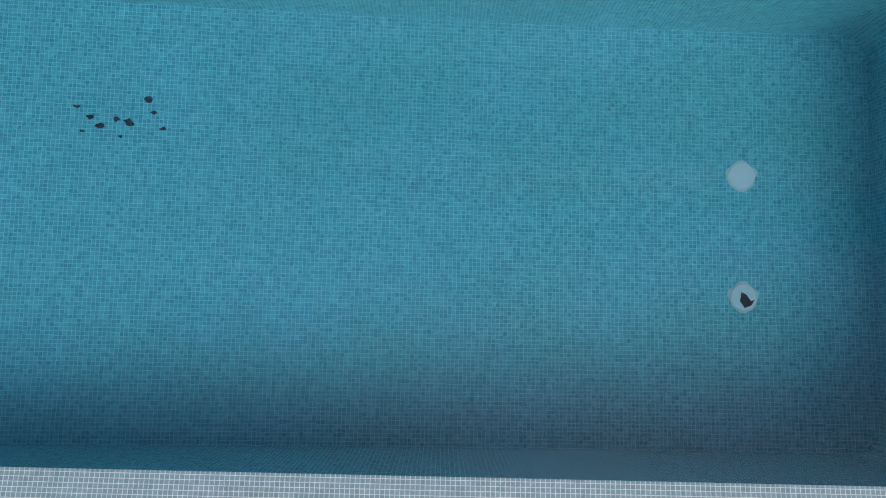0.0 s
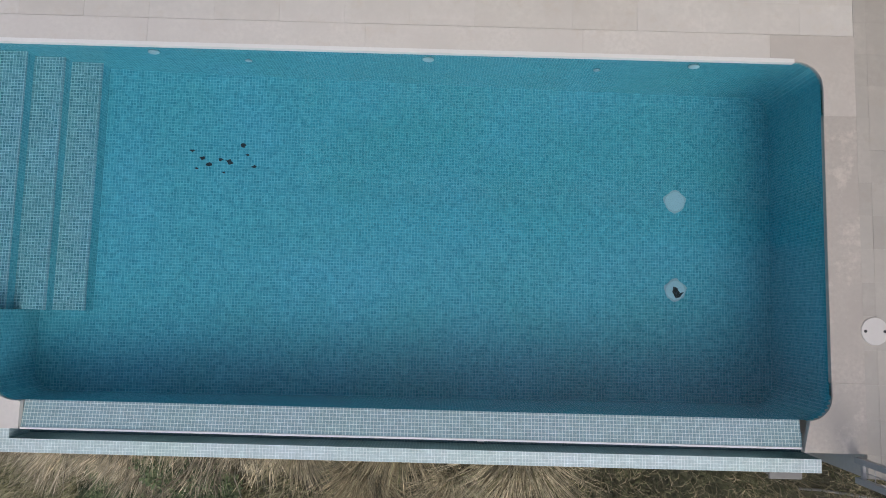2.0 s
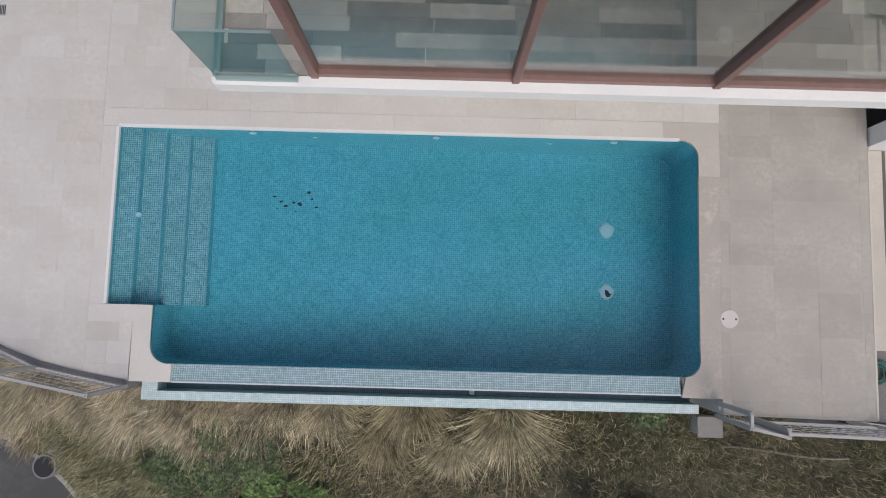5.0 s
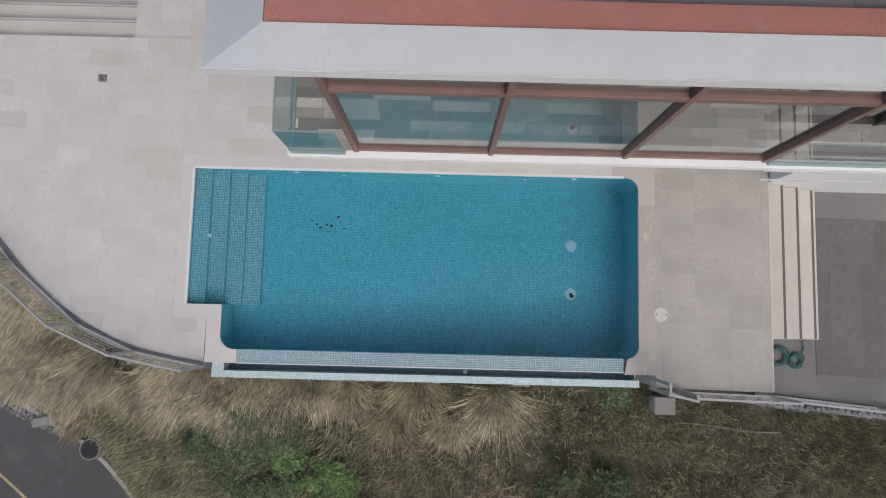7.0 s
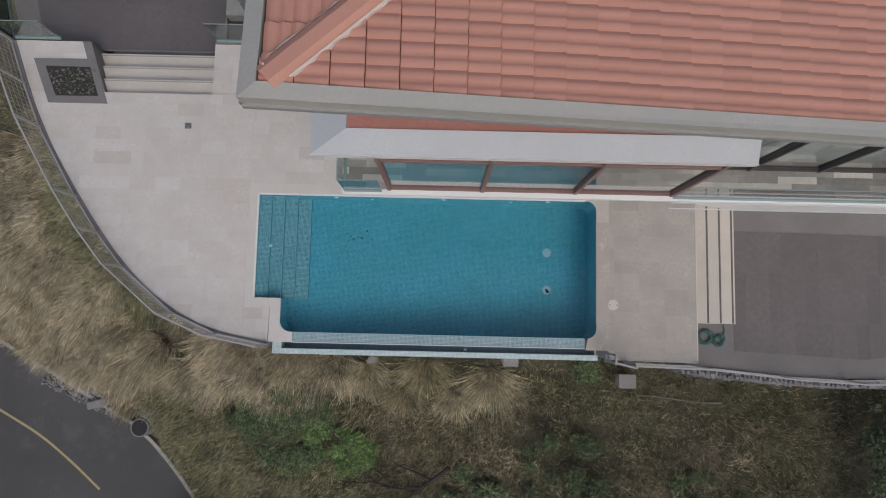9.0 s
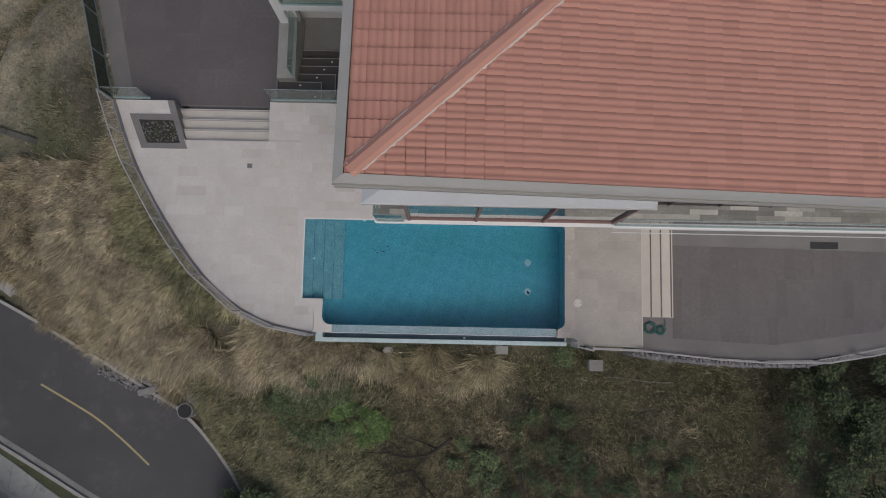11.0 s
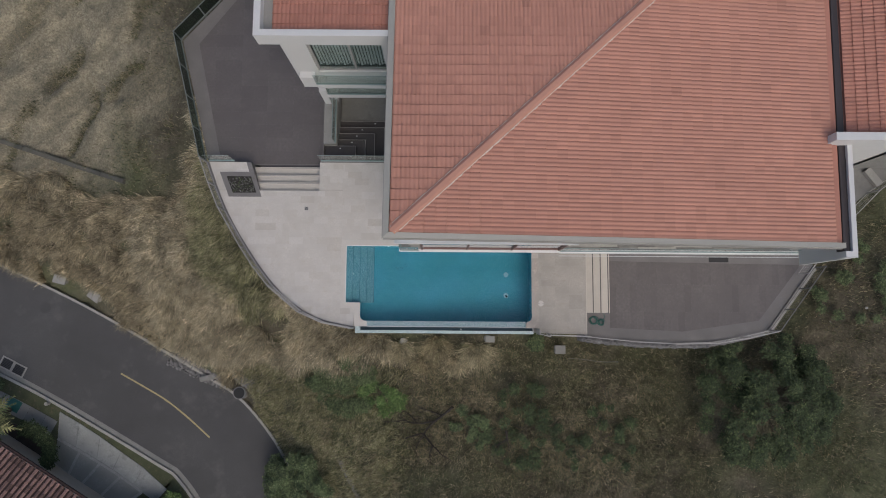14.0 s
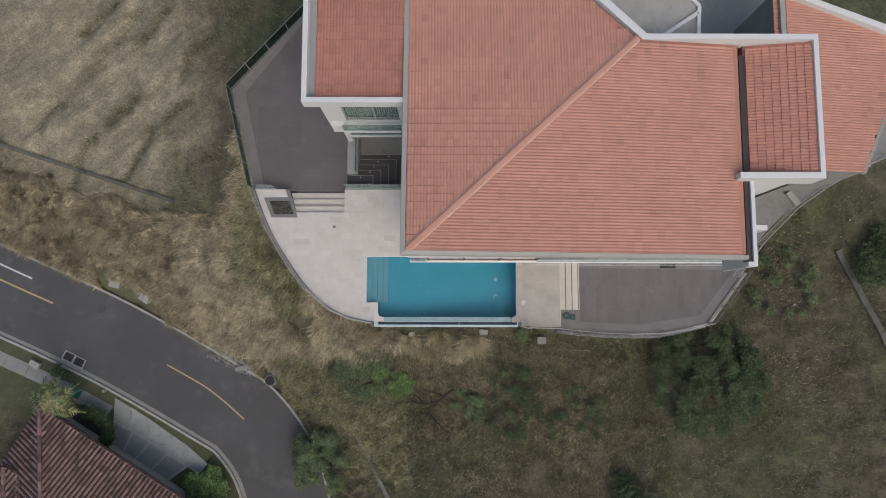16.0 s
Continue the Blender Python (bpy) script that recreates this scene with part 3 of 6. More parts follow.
pool = thing("swimming_pool", "rectangular swimming pool lined with teal glass mosaic", "pool", kind="structure")
bm = bmesh.new()
xs = [-4.0, -2.8, -1.2, 0.6, 2.4, 4.0]
for xa, xb in zip(xs, xs[1:]):
    strip = clip_convex([(xa, -0.95), (xb, -0.95), (xb, 2.4), (xa, 2.4)], [(-4.02, -0.93), (4.02, -0.93), (4.02, 2.37), (-4.02, 2.37)])
    bm.faces.new([bm.verts.new((x, y, floor_depth(x))) for x, y in strip])
part("pool_floor", bm, MOS_XY, pool, "teal mosaic floor sloping to the deep end")
k = len(POOL)
for pick, mat in ((lambda a, b: abs(b[0] - a[0]) >= abs(b[1] - a[1]), MOS_XZ), (lambda a, b: abs(b[0] - a[0]) < abs(b[1] - a[1]), MOS_YZ)):
    bm = bmesh.new()
    for i in range(k):
        a, b = POOL[i], POOL[(i + 1) % k]
        if a[1] == -0.88 and b[1] == -0.88:
            top = WATERZ - 0.015
        else:
            top = -0.02
        if pick(a, b):
            bm.faces.new([bm.verts.new(c) for c in ((*a, -1.6), (*b, -1.6), (*b, top), (*a, top))])
    part("pool_wall", bm, mat, pool)
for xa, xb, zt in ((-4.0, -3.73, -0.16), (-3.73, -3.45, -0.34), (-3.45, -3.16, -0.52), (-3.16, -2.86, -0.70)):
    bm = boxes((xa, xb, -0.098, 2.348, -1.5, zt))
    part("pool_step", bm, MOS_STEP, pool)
    # Riser faces take the darker wall mosaic, so their shading sits in the colour.
    part("step_riser", boxes((xb - 0.002, xb + 0.003, -0.0975, 2.3475, -1.5, zt - 0.03)), MOS_YZ, pool)
    bm = boxes((xb - 0.012, xb + 0.004, -0.097, 2.347, zt - 0.03, zt + 0.003))
    part("step_nosing", bm, MOS_RIM, pool)
bm = bmesh.new()
v = [bm.verts.new(c) for c in ((-3.07, -1.12, -0.028), (3.74, -1.12, -0.028), (3.74, -0.88, WATERZ - 0.012), (-3.07, -0.88, WATERZ - 0.012), (-3.07, -1.12, -0.9), (3.74, -1.12, -0.9), (3.74, -0.88, -0.9), (-3.07, -0.88, -0.9))]
for f in ((0, 1, 2, 3), (4, 5, 1, 0), (7, 6, 5, 4), (0, 3, 7, 4), (1, 5, 6, 2)):
    bm.faces.new([v[i] for i in f])
part("overflow_edge", bm, MOS_RIM, pool, "pale mosaic overflow edge")
bm = boxes((-3.07, 3.74, -1.128, -1.112, -0.05, -0.022))
part("overflow_lip", bm, plain("white_lip", (0.7, 0.72, 0.72), 0.4), pool)
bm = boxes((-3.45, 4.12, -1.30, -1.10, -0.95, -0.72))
part("catch_channel", bm, MOS_CHANNEL, pool, "dark grey-blue catch channel")
bm = boxes((-3.62, 4.12, -1.41, -1.285, -7.5, -0.40), (-3.62, -3.40, -1.286, -1.09, -7.5, -0.40))
part("outer_rim", bm, MOS_OUTER, pool, "pale mosaic outer rim")
bm = boxes((-3.62, 4.2, -1.28, -0.95, -7.5, -0.94))
part("retaining_wall", bm, WHITE, pool)
for x in (-2.19, 0.38, 2.87):
    bm = bmesh.new()
    bmesh.ops.create_uvsphere(bm, u_segments=14, v_segments=8, radius=0.055)
    for w in bm.verts:
        w.co = Vector((w.co.x, w.co.y * 0.35, w.co.z)) + Vector((x, 2.33, -0.17))
    part("inlet_jet", bm, PLASTIC, pool, "round white inlet fitting")
for x in (-1.35, 2.0):
    bm = bmesh.new()
    bmesh.ops.create_uvsphere(bm, u_segments=12, v_segments=6, radius=0.035)
    for w in bm.verts:
        w.co = Vector((w.co.x, w.co.y * 0.3, w.co.z)) + Vector((x, 2.335, -0.40))
    part("small_inlet", bm, ALU, pool)
bm = bmesh.new()
disc(bm, -3.70, 1.13, -0.165, -0.13, 0.035, 14)
part("step_light", bm, PLASTIC, pool)
part("overflow_fitting", softbox(0.945, 1.015, -1.261, -1.201, -0.74, -0.66, 0.008), PLASTIC, pool, "small white overflow fitting")
wat = bmesh.new()
wat.faces.new([wat.verts.new((x, y, WATERZ)) for x, y in POOL])
bmesh.ops.recalc_face_normals(wat, faces=wat.faces[:])
if wat.faces[:][0].normal.z < 0:
    bmesh.ops.reverse_faces(wat, faces=wat.faces[:])
water = solid("water", wat, WATER, "still clear teal pool water with a faint ripple", "water", "structure")
water.visible_shadow = False


def main_drain(y, broken):
    z = floor_depth(3.0) + 0.01
    d = thing("pool_drain", "round pale drain cover with a dark broken hole" if broken else "round pale drain cover on the pool floor", "drain", "main drains")
    bm = bmesh.new()
    disc(bm, 2.99, y, z - 0.03, z + 0.012, 0.108, 28, 0.096)
    part("cover", bm, plain("pale_drain_plastic", (0.60, 0.67, 0.69), 0.5, var=0.12, big=9), d)
    bm = bmesh.new()
    pts = [(2.99 + (0.114 + 0.010 * math.sin(5 * a)) * math.cos(a), y + (0.114 + 0.010 * math.cos(4 * a)) * math.sin(a)) for a in np.arange(0, 6.28, 0.25)]
    prism(bm, pts, z - 0.03, z + 0.004)
    part("grout_ring", bm, plain("pale_grout", (0.5, 0.56, 0.58), 0.9), d)
    if broken:
        # A raised black patch paints the darkness of the hole.
        bm = bmesh.new()
        prism(bm, [(2.96, y - 0.02), (2.99, y - 0.085), (3.04, y - 0.07), (3.075, y - 0.02), (3.04, y - 0.03), (3.01, y + 0.02), (2.97, y + 0.035)], z, z + 0.016)
        part("hole", bm, DARK, d, "black patch for the unlit broken opening")


main_drain(1.20, False)
main_drain(0.27, True)
rng = random.Random(5)
for x, y, s in ((-2.0, 1.54, 0.03), (-1.9, 1.47, 0.04), (-1.82, 1.40, 0.045), (-1.72, 1.46, 0.035), (-1.62, 1.44, 0.05), (-1.50, 1.62, 0.055), (-1.45, 1.52, 0.025), (-1.38, 1.40, 0.03), (-1.68, 1.33, 0.02), (-1.95, 1.36, 0.02)):
    bm = bmesh.new()
    z = floor_depth(x)
    k = rng.randint(6, 9)
    prism(bm, [(x + 0.72 * s * rng.uniform(0.4, 1.5) * math.cos(6.283 * i / k), y + 0.72 * s * rng.uniform(0.3, 0.9) * math.sin(6.283 * i / k)) for i in range(k)], z, z + 0.012)
    solid("sunken_debris", bm, SUNKDIRT, "dark clump of sunken leaves on the pool floor", "debris", group="sunken debris")

# ---- terraces round the pool ----
ARC = smooth_line([(-10.1, 6.0), (-9.52, 4.47), (-8.97, 3.35), (-8.27, 2.23), (-7.37, 0.97), (-6.37, -0.07), (-5.27, -0.73), (-4.4, -0.98), (-3.64, -1.11)], 0.45)
ARC_LIST = [tuple(p) for p in ARC]


def slab_under(name, polys, z0, z1, mat, label):
    bm = bmesh.new()
    for p in polys:
        prism(bm, p, z0, z1)
    return solid(name, bm, mat, label, "terrace", "structure")


SQ = lambda x0, x1, y0, y1: [(x0, y0), (x1, y0), (x1, y1), (x0, y1)]
w_main = clip_convex(ARC_LIST + [(-4.22, -0.34), (-4.22, 4.75)], SQ(-12, -4.22, -2, 4.75))
LEFTQ = [(-12, 4.75), (-7.84, 4.75), (-8.27, 6.0), (-12, 6.0)]
w_left = clip_convex(ARC_LIST + [(-4.22, 6.0)], LEFTQ)
west = slab_under("terrace_west", [w_main, w_left, SQ(-5.25, -4.22, 4.75, 6.0), clip_convex(ARC_LIST + [(-3.64, -0.34), (-4.22, -0.34)], SQ(-4.22, -3.6, -2, -0.34))], -9.5, -0.004, JOINT, "broad terrace paved in pale beige travertine")
north = slab_under("terrace_north", [[(-4.22, 2.6), (4.29, 2.6), (4.29, 6.0), (-4.22, 6.0)]], -2.0, -0.004, JOINT, "pale travertine walk between pool and house")
east = slab_under("terrace_east", [[(4.29, -1.36), (6.34, -1.40), (6.34, 4.2), (4.29, 4.2)]], -7.0, -0.004, JOINT, "pale beige travertine terrace beside the stairs")


def lay(parent, region, x0, x1, y0, y1, w=0.6, h=0.3, shift=0.5, seed=1, mat=TRAV):
    rr = random.Random(seed)
    row, y = 0, y0
    while y < y1:
        x = x0 - (w * shift if row % 2 else 0) - (rr.choice((0, 0.15, 0.3)) if shift else 0)
        while x < x1:
            ww = w if not shift or rr.random() < 0.8 else w / 2
            p = clip_convex([(x + 0.0006, y + 0.0006), (x + ww - 0.0006, y + 0.0006), (x + ww - 0.0006, y + h - 0.0006), (x + 0.0006, y + h - 0.0006)], region)
            if p and area(p) > 0.004:
                bm = bmesh.new()
                dz = rr.uniform(-0.0015, 0.0015)
                prism(bm, p, -0.009, dz)
                part("paving_tile", bm, mat, parent)
            x += ww
        y += h
        row += 1


def coping(x0, x1, y0, y1, mat=COPING):
    return part("coping", softbox(x0, x1, y0, y1, -0.045, 0.004, 0.003), mat, rim)


rim = thing("pool_coping", "smooth pale stone coping round the pool edge", "coping", kind="structure")
for a, b in ((-4.22, -2.2), (-2.2, -0.2), (-0.2, 1.8), (1.8, 3.52)):
    coping(a, b, 2.345, 2.602)
for a, b in ((-0.1, 1.1), (1.1, 2.342)):
    coping(-4.222, -3.995, a, b)
bm = bmesh.new()
prism(bm, [(-4.22, -0.34), (-3.62, -0.34), (-3.62, -1.12), (-3.07, -1.12), (-3.07, -0.885)] + arc_pts(-3.12, -0.63, 0.25, 270, 180) + [(-3.37, -0.103), (-4.22, -0.103)], -0.045, 0.006)
part("coping_corner_block", bm, COPING, rim)
bm = bmesh.new()
prism(bm, [(3.74, -1.15), (4.29, -1.15), (4.29, -0.55)] + [(4.0, -0.55)] + arc_pts(3.78, -0.66, 0.22, 360, 275), -0.045, 0.006)
part("coping_corner_block", bm, COPINGDUST, rim)
for a, b in ((-0.55, 0.55), (0.55, 1.85)):
    coping(3.995, 4.292, a, b, COPINGDUST)
bm = bmesh.new()
prism(bm, [(4.29, 1.85), (4.29, 2.60), (3.52, 2.60), (3.52, 2.35)] + arc_pts(3.76, 2.11, 0.24, 90, 0) + [(4.0, 1.85)], -0.045, 0.006)
# This block's darker tone stands in for the house overhang's soft shadow.
part("coping_corner_block", bm, plain("half_shaded_coping", (0.515, 0.475, 0.43), 0.55, var=0.14, big=1.5, dirt=(0.45, 0.405, 0.36)), rim)
for d in ((-4.0, 3.74, 2.338, 2.376), (-4.03, -3.992, -0.1, 2.338)):
    part("nosing", boxes((*d, -0.04, 0.0075)), COPINGEDGE, rim, "narrow white coping nosing")
bm = boxes((-3.07, 4.12, -1.285, -1.0, -7.5, -0.96))
part("footing", bm, WHITE, rim)
for d in ((4.03, 4.289, -0.5, 2.59), (-4.21, 4.02, 2.38, 2.59), (-4.21, -4.03, -0.33, 2.37)):
    part("mortar_bed", boxes((*d, -0.06, -0.006)), COPING, rim)

# sunken deck in the north-west, three steps down
NWZ = -0.56
nw_poly = [(-10.3, 6.003), (-5.2, 6.003), (-5.2, 16.4), (-7.6, 16.4), (-11.75, 11.75)]
bm = bmesh.new()
prism(bm, nw_poly, -10.0, NWZ - 0.012)
nw = solid("deck_north_west", bm, DECKBORDER, "lower deck of taupe porcelain with a grey border", "terrace", "structure")
bm = bmesh.new()
E_POLY = [(6.345, -1.46), (8.6, -1.66), (10.17, -1.73), (11.89, -1.68), (13.2, -1.45), (14.48, -1.17), (16.56, 1.6), (16.3, 4.2), (6.345, 4.2)]
EZ = -0.75
prism(bm, E_POLY, -7.5, EZ - 0.012)
ed = solid("deck_east", bm, DECKBORDER, "lower deck of taupe porcelain with a grey border", "terrace", "structure")


def lay_deck(parent, region, z, w, h, box_):
    x0, x1, y0, y1 = box_
    x = x0
    while x < x1:
        y = y0
        while y < y1:
            p = clip_convex([(x + 0.001, y + 0.001), (x + w - 0.001, y + 0.001), (x + w - 0.001, y + h - 0.001), (x + 0.001, y + h - 0.001)], region)
            if p and area(p) > 0.01:
                bm = bmesh.new()
                prism(bm, p, z - 0.011, z)
                part("deck_tile", bm, DECK, parent)
            y += h
        x += w


# ---- stairs ----
def flight(name, label, treads, along):
    f = thing(name, label, "stairs", kind="structure")
    for x0, x1, y0, y1, z0, z1 in treads:
        part("tread", softbox(x0, x1, y0, y1, z1 - 0.035, z1, 0.008), STEPSTONE, f)
        # Darker strip across each tread near its front edge.
        if along == "x":
            part("front_strip", boxes((x1 - 0.085, x1 - 0.04, y0 + 0.01, y1 - 0.01, z1 - 0.01, z1 + 0.002)), FRONTSTRIP, f)
        else:
            part("front_strip", boxes((x0 + 0.01, x1 - 0.01, y1 - 0.06, y1 - 0.035, z1 - 0.01, z1 + 0.002)), RISER, f)
        part("riser", boxes((x0 + 0.02, x1 - 0.001, y0 + 0.02, y1 - 0.02, z0, z1 - 0.035)), RISER, f)
    return f


flight("stairs_east", "four pale stone steps down to the taupe deck", [(6.345 + 0.375 * i, 6.345 + 0.375 * (i + 1) + 0.02, -0.47, 2.33, EZ - 0.01, -0.1875 * (i + 1)) for i in range(3)] , "x")
sn = flight("stairs_north_west", "three pale stone steps down to the sunken deck", [(-8.26 + 0.125 * (2 - i), -5.25, 4.75 + 0.37 * i, 4.75 + 0.37 * (i + 1) + 0.02, NWZ - 0.01, -0.14 * (i + 1)) for i in range(3)], "y")
part("landing_strip", boxes((-8.0, -5.25, 5.875, 6.0, -1.0, NWZ - 0.004)), DECK, nw)
bm = boxes((6.335, 6.36, -1.38, 2.33, -0.9, 0.004))
solid("deck_edge_trim", bm, STEPSTONE, "pale stone edge trim along the terrace top step", "trim", "structure")

# ---- house ----
house = thing("house", "white two-storey hillside house with terracotta tile roofs and large glazing", "house")
FLOORZ = 3.45
LEDGEZ = 6.5


def hp(name, dims, mat, label=""):
    return part(name, boxes(*dims), mat, house, label)


hp("lower_wall", [(6.365, 15.4, 2.335, 2.6, -0.8, 3.2), (-1.3, 16.0, 3.4, 3.65, -0.8, 3.2), (-1.3, -1.05, 3.65, 13.0, -1.6, 3.2)], WHITE)
hp("floor_slab", [(-1.5, 15.0, 1.80, 6.0, 3.2, FLOORZ - 0.02)], FASCIA, "white slab with a deep fascia")
hp("slab_sill", [(-1.47, 15.0, 1.765, 1.86, FLOORZ - 0.06, FLOORZ + 0.02)], FASCIA)
hp("back_wall", [(-1.3, 13.0, 5.6, 5.8, FLOORZ, 7.0), (-1.3, -1.1, 3.0, 13.0, FLOORZ, 7.3), (12.7, 12.95, 2.4, 11.0, -0.8, 7.0)], INNER)
hp("upper_wall", [(-1.1, 12.7, 3.0, 3.2, LEDGEZ, 7.1), (-1.1, 4.7, 3.0, 3.2, 7.1, 8.2)], WHITE)
# floor planks seen through the glazing
rng = random.Random(11)
y = 1.87
row = 0
while y < 2.95:
    x = -1.45 - rng.uniform(0, 0.7)
    while x < 14.8:
        w = 0.72
        a, b = max(x, -1.45), min(x + w, 14.8)
        if b - a > 0.1:
            part("floor_plank", boxes((a + 0.002, b - 0.002, y + 0.001, y + 0.134, FLOORZ - 0.02, FLOORZ)), PLANK, house)
        x += w
    y += 0.135
hp("inner_floor", [(-1.45, 12.7, 2.95, 5.6, FLOORZ - 0.02, FLOORZ - 0.002)], PLANK)
# white ledge over the main glazing, with its red coated channel and slate floor
bm = bmesh.new()
LZ = lambda x, y: LEDGEZ + 0.04 + 0.34 * (y - 1.74)
prism(bm, [(-1.45, 1.74), (4.70, 1.74), (4.70, 2.085), (-0.955, 2.085)], LEDGEZ - 0.08, LZ)
prism(bm, [(-1.45, 1.74), (-0.955, 2.085), (-0.955, 3.0), (-1.45, 3.0)], LEDGEZ - 0.08, lambda x, y: LEDGEZ + 0.04 + 0.237 * (x + 1.45))
part("roof_ledge", bm, GREYWHITE, house, "pale grey coated concrete ledge")
hp("ledge_drip", [(-1.46, 4.71, 1.728, 1.743, LEDGEZ - 0.08, LEDGEZ + 0.044)], WHITE)
hp("red_channel", [(-0.95, 4.70, 2.089, 2.33, LEDGEZ - 0.28, LEDGEZ + 0.135), (-0.95, -0.86, 2.33, 3.0, LEDGEZ - 0.28, LEDGEZ + 0.135)], REDCOAT)
hp("ledge_slab", [(-1.0, 4.70, 2.2, 3.0, LEDGEZ - 0.3, LEDGEZ - 0.06)], SLATE)
for j in range(4):
    for i in range(10):
        xa, xb = max(-0.855, -1.1 + 0.62 * i + 0.21 * (j % 3)), min(4.68, -0.483 + 0.62 * i + 0.21 * (j % 3))
        if xb > xa + 0.05:
            part("slate_tile", boxes((xa, xb, 2.335 + 0.164 * j, 2.496 + 0.164 * j, LEDGEZ - 0.06, LEDGEZ - 0.04)), SLATE, house)
hp("ceiling_east", [(4.70, 12.9, 2.35, 3.0, LEDGEZ - 0.3, LEDGEZ - 0.1)], WHITE)


def window_bay(name, x0, x1, y, z0, z1, bars, mat, transom=None, thick=0.09, pane=PANE):
    w = part(name, boxes((x0, x1, y - thick / 2, y + thick / 2, z0, z0 + 0.07)), mat, house)
    part("head_rail", boxes((x0, x1, y - thick / 2, y + thick / 2, z1 - 0.08, z1)), mat, w)
    for x in bars:
        part("mullion", softbox(x - 0.033, x + 0.033, y - thick / 2 - 0.02, y + thick / 2 + 0.02, z0, z1, 0.008), mat, w)
    if transom:
        part("transom", softbox(x0, x1, y - thick / 2 - 0.01, y + thick / 2 + 0.01, transom - 0.05, transom + 0.05, 0.008), mat, w)
    for a, b in zip(bars, bars[1:]):
        for za, zb in (((z0 + 0.07, transom - 0.05), (transom + 0.05, z1 - 0.08)) if transom else ((z0 + 0.07, z1 - 0.08),)):
            g = part("pane", boxes((a + 0.05, b - 0.05, y - 0.004, y + 0.004, za, zb)), pane, w)
            g.visible_shadow = False
    return w


window_bay("window", -0.66, 4.60, 1.90, FLOORZ + 0.02, LEDGEZ - 0.09, [-0.61, 1.09, 2.79, 4.56], FRAME, 5.72, 0.09)
window_bay("window", 4.6, 12.7, 2.42, FLOORZ, LEDGEZ - 0.31, [4.7, 6.0, 7.3, 8.6, 9.9, 11.2, 12.6], DARKFRAME, 5.85)
# Added pale sheets behind the panes stand in for the glass's pale reflection.
for k in range(7):
    part("curtain", boxes((4.75 + 1.13 * k, 5.84 + 1.13 * k, 2.60, 2.62, FLOORZ + 0.05, LEDGEZ - 0.35)), BLIND, house, "pale sheet standing in for reflecting glass")
hp("side_post", [(-0.72, -0.63, 1.95, 3.0, LEDGEZ - 0.3, LEDGEZ - 0.09)], FRAME)


def glass_rail(name, runs, z0, h, mat=GREENPANE, rail=GLASSEDGE, label="frameless green-tinted glass balustrade with polished edges", posts=False):
    g = thing(name, label, "balustrade", "glass balustrades")
    for (xa, ya), (xb, yb) in runs:
        bm = bmesh.new()
        beam(bm, (xa, ya, z0 + h / 2), (xb, yb, z0 + h / 2), 0.012, h)
        p = part("glass_panel", bm, mat, g)
        p.visible_shadow = False
        bm = bmesh.new()
        beam(bm, (xa, ya, z0 + h + 0.012), (xb, yb, z0 + h + 0.006), 0.018, 0.012)
        part("top_edge", bm, rail, g)
        bm = bmesh.new()
        beam(bm, (xa, ya, z0 + 0.03), (xb, yb, z0 + 0.03), 0.06, 0.06)
        part("base_channel", bm, rail, g)
    return g


glass_rail("glass_balustrade", [((-1.44, 3.0), (-1.44, 1.83)), ((-1.44, 1.83), (-0.75, 1.83))], FLOORZ, 0.95)
glass_rail("glass_balustrade", [((4.6, 1.83), (8.0, 1.83)), ((8.0, 1.83), (11.4, 1.83)), ((11.4, 1.83), (14.9, 1.83)), ((14.9, 1.83), (14.9, 2.4))], FLOORZ, 0.95, PANE)
for dy in (0.0, 0.10):
    hp("track_rail", [(4.6, 14.95, 1.745 - dy * 0.9, 1.765 - dy * 0.9, FLOORZ - 0.10 - 0.06 * dy / 0.05, FLOORZ - 0.07 - 0.06 * dy / 0.05)], ALU)

# ---- tiled roofs ----
TW, TL, ROLL = 0.27, 0.34, 0.135


def tile_template():
    """Two rolls wide, one course long; u across, v down the slope, w up; both ends have faces, with a lap gap between courses."""
    us = np.linspace(0, TW, 9)
    wv = 0.034 * (0.5 - 0.5 * np.cos(2 * np.pi * us / ROLL)) ** 0.8
    row = lambda v, w: np.c_[us, np.full(9, v), w]
    top, low = row(0.0, wv - 0.004), row(TL - 0.017, wv + 0.030)
    v = np.r_[top, low, low, row(TL - 0.017, wv * 0 - 0.04), row(0.0, wv * 0 - 0.06), top]
    f = []
    for i in range(8):
        f += [(i, i + 1, 10 + i, 9 + i), (18 + i, 19 + i, 28 + i, 27 + i), (36 + i, 37 + i, 46 + i, 45 + i)]
    return v, np.array(f)


TV, TF = tile_template()


def tile_field(origin, across, down, nu, nv, keep, stretch=1.05):
    """Matrices of the tiles of a plane whose plan middle passes keep()."""
    o, a, d = Vector(origin), Vector(across).normalized(), Vector(down).normalized()
    n = a.cross(d)
    if n.z < 0:
        o, a, n = o + a * (TW * nu), -a, -n
    out = []
    for j in range(nv):
        for i in range(nu):
            c = o + a * (TW * (i + 0.5)) + d * (TL * (j + 0.5))
            if keep(c.x, c.y):
                b = o + a * (TW * i) + d * (TL * j)
                e = d * stretch
                out.append(Matrix(((a.x, e.x, n.x, b.x), (a.y, e.y, n.y, b.y), (a.z, e.z, n.z, b.z), (0, 0, 0, 1))))
    return out


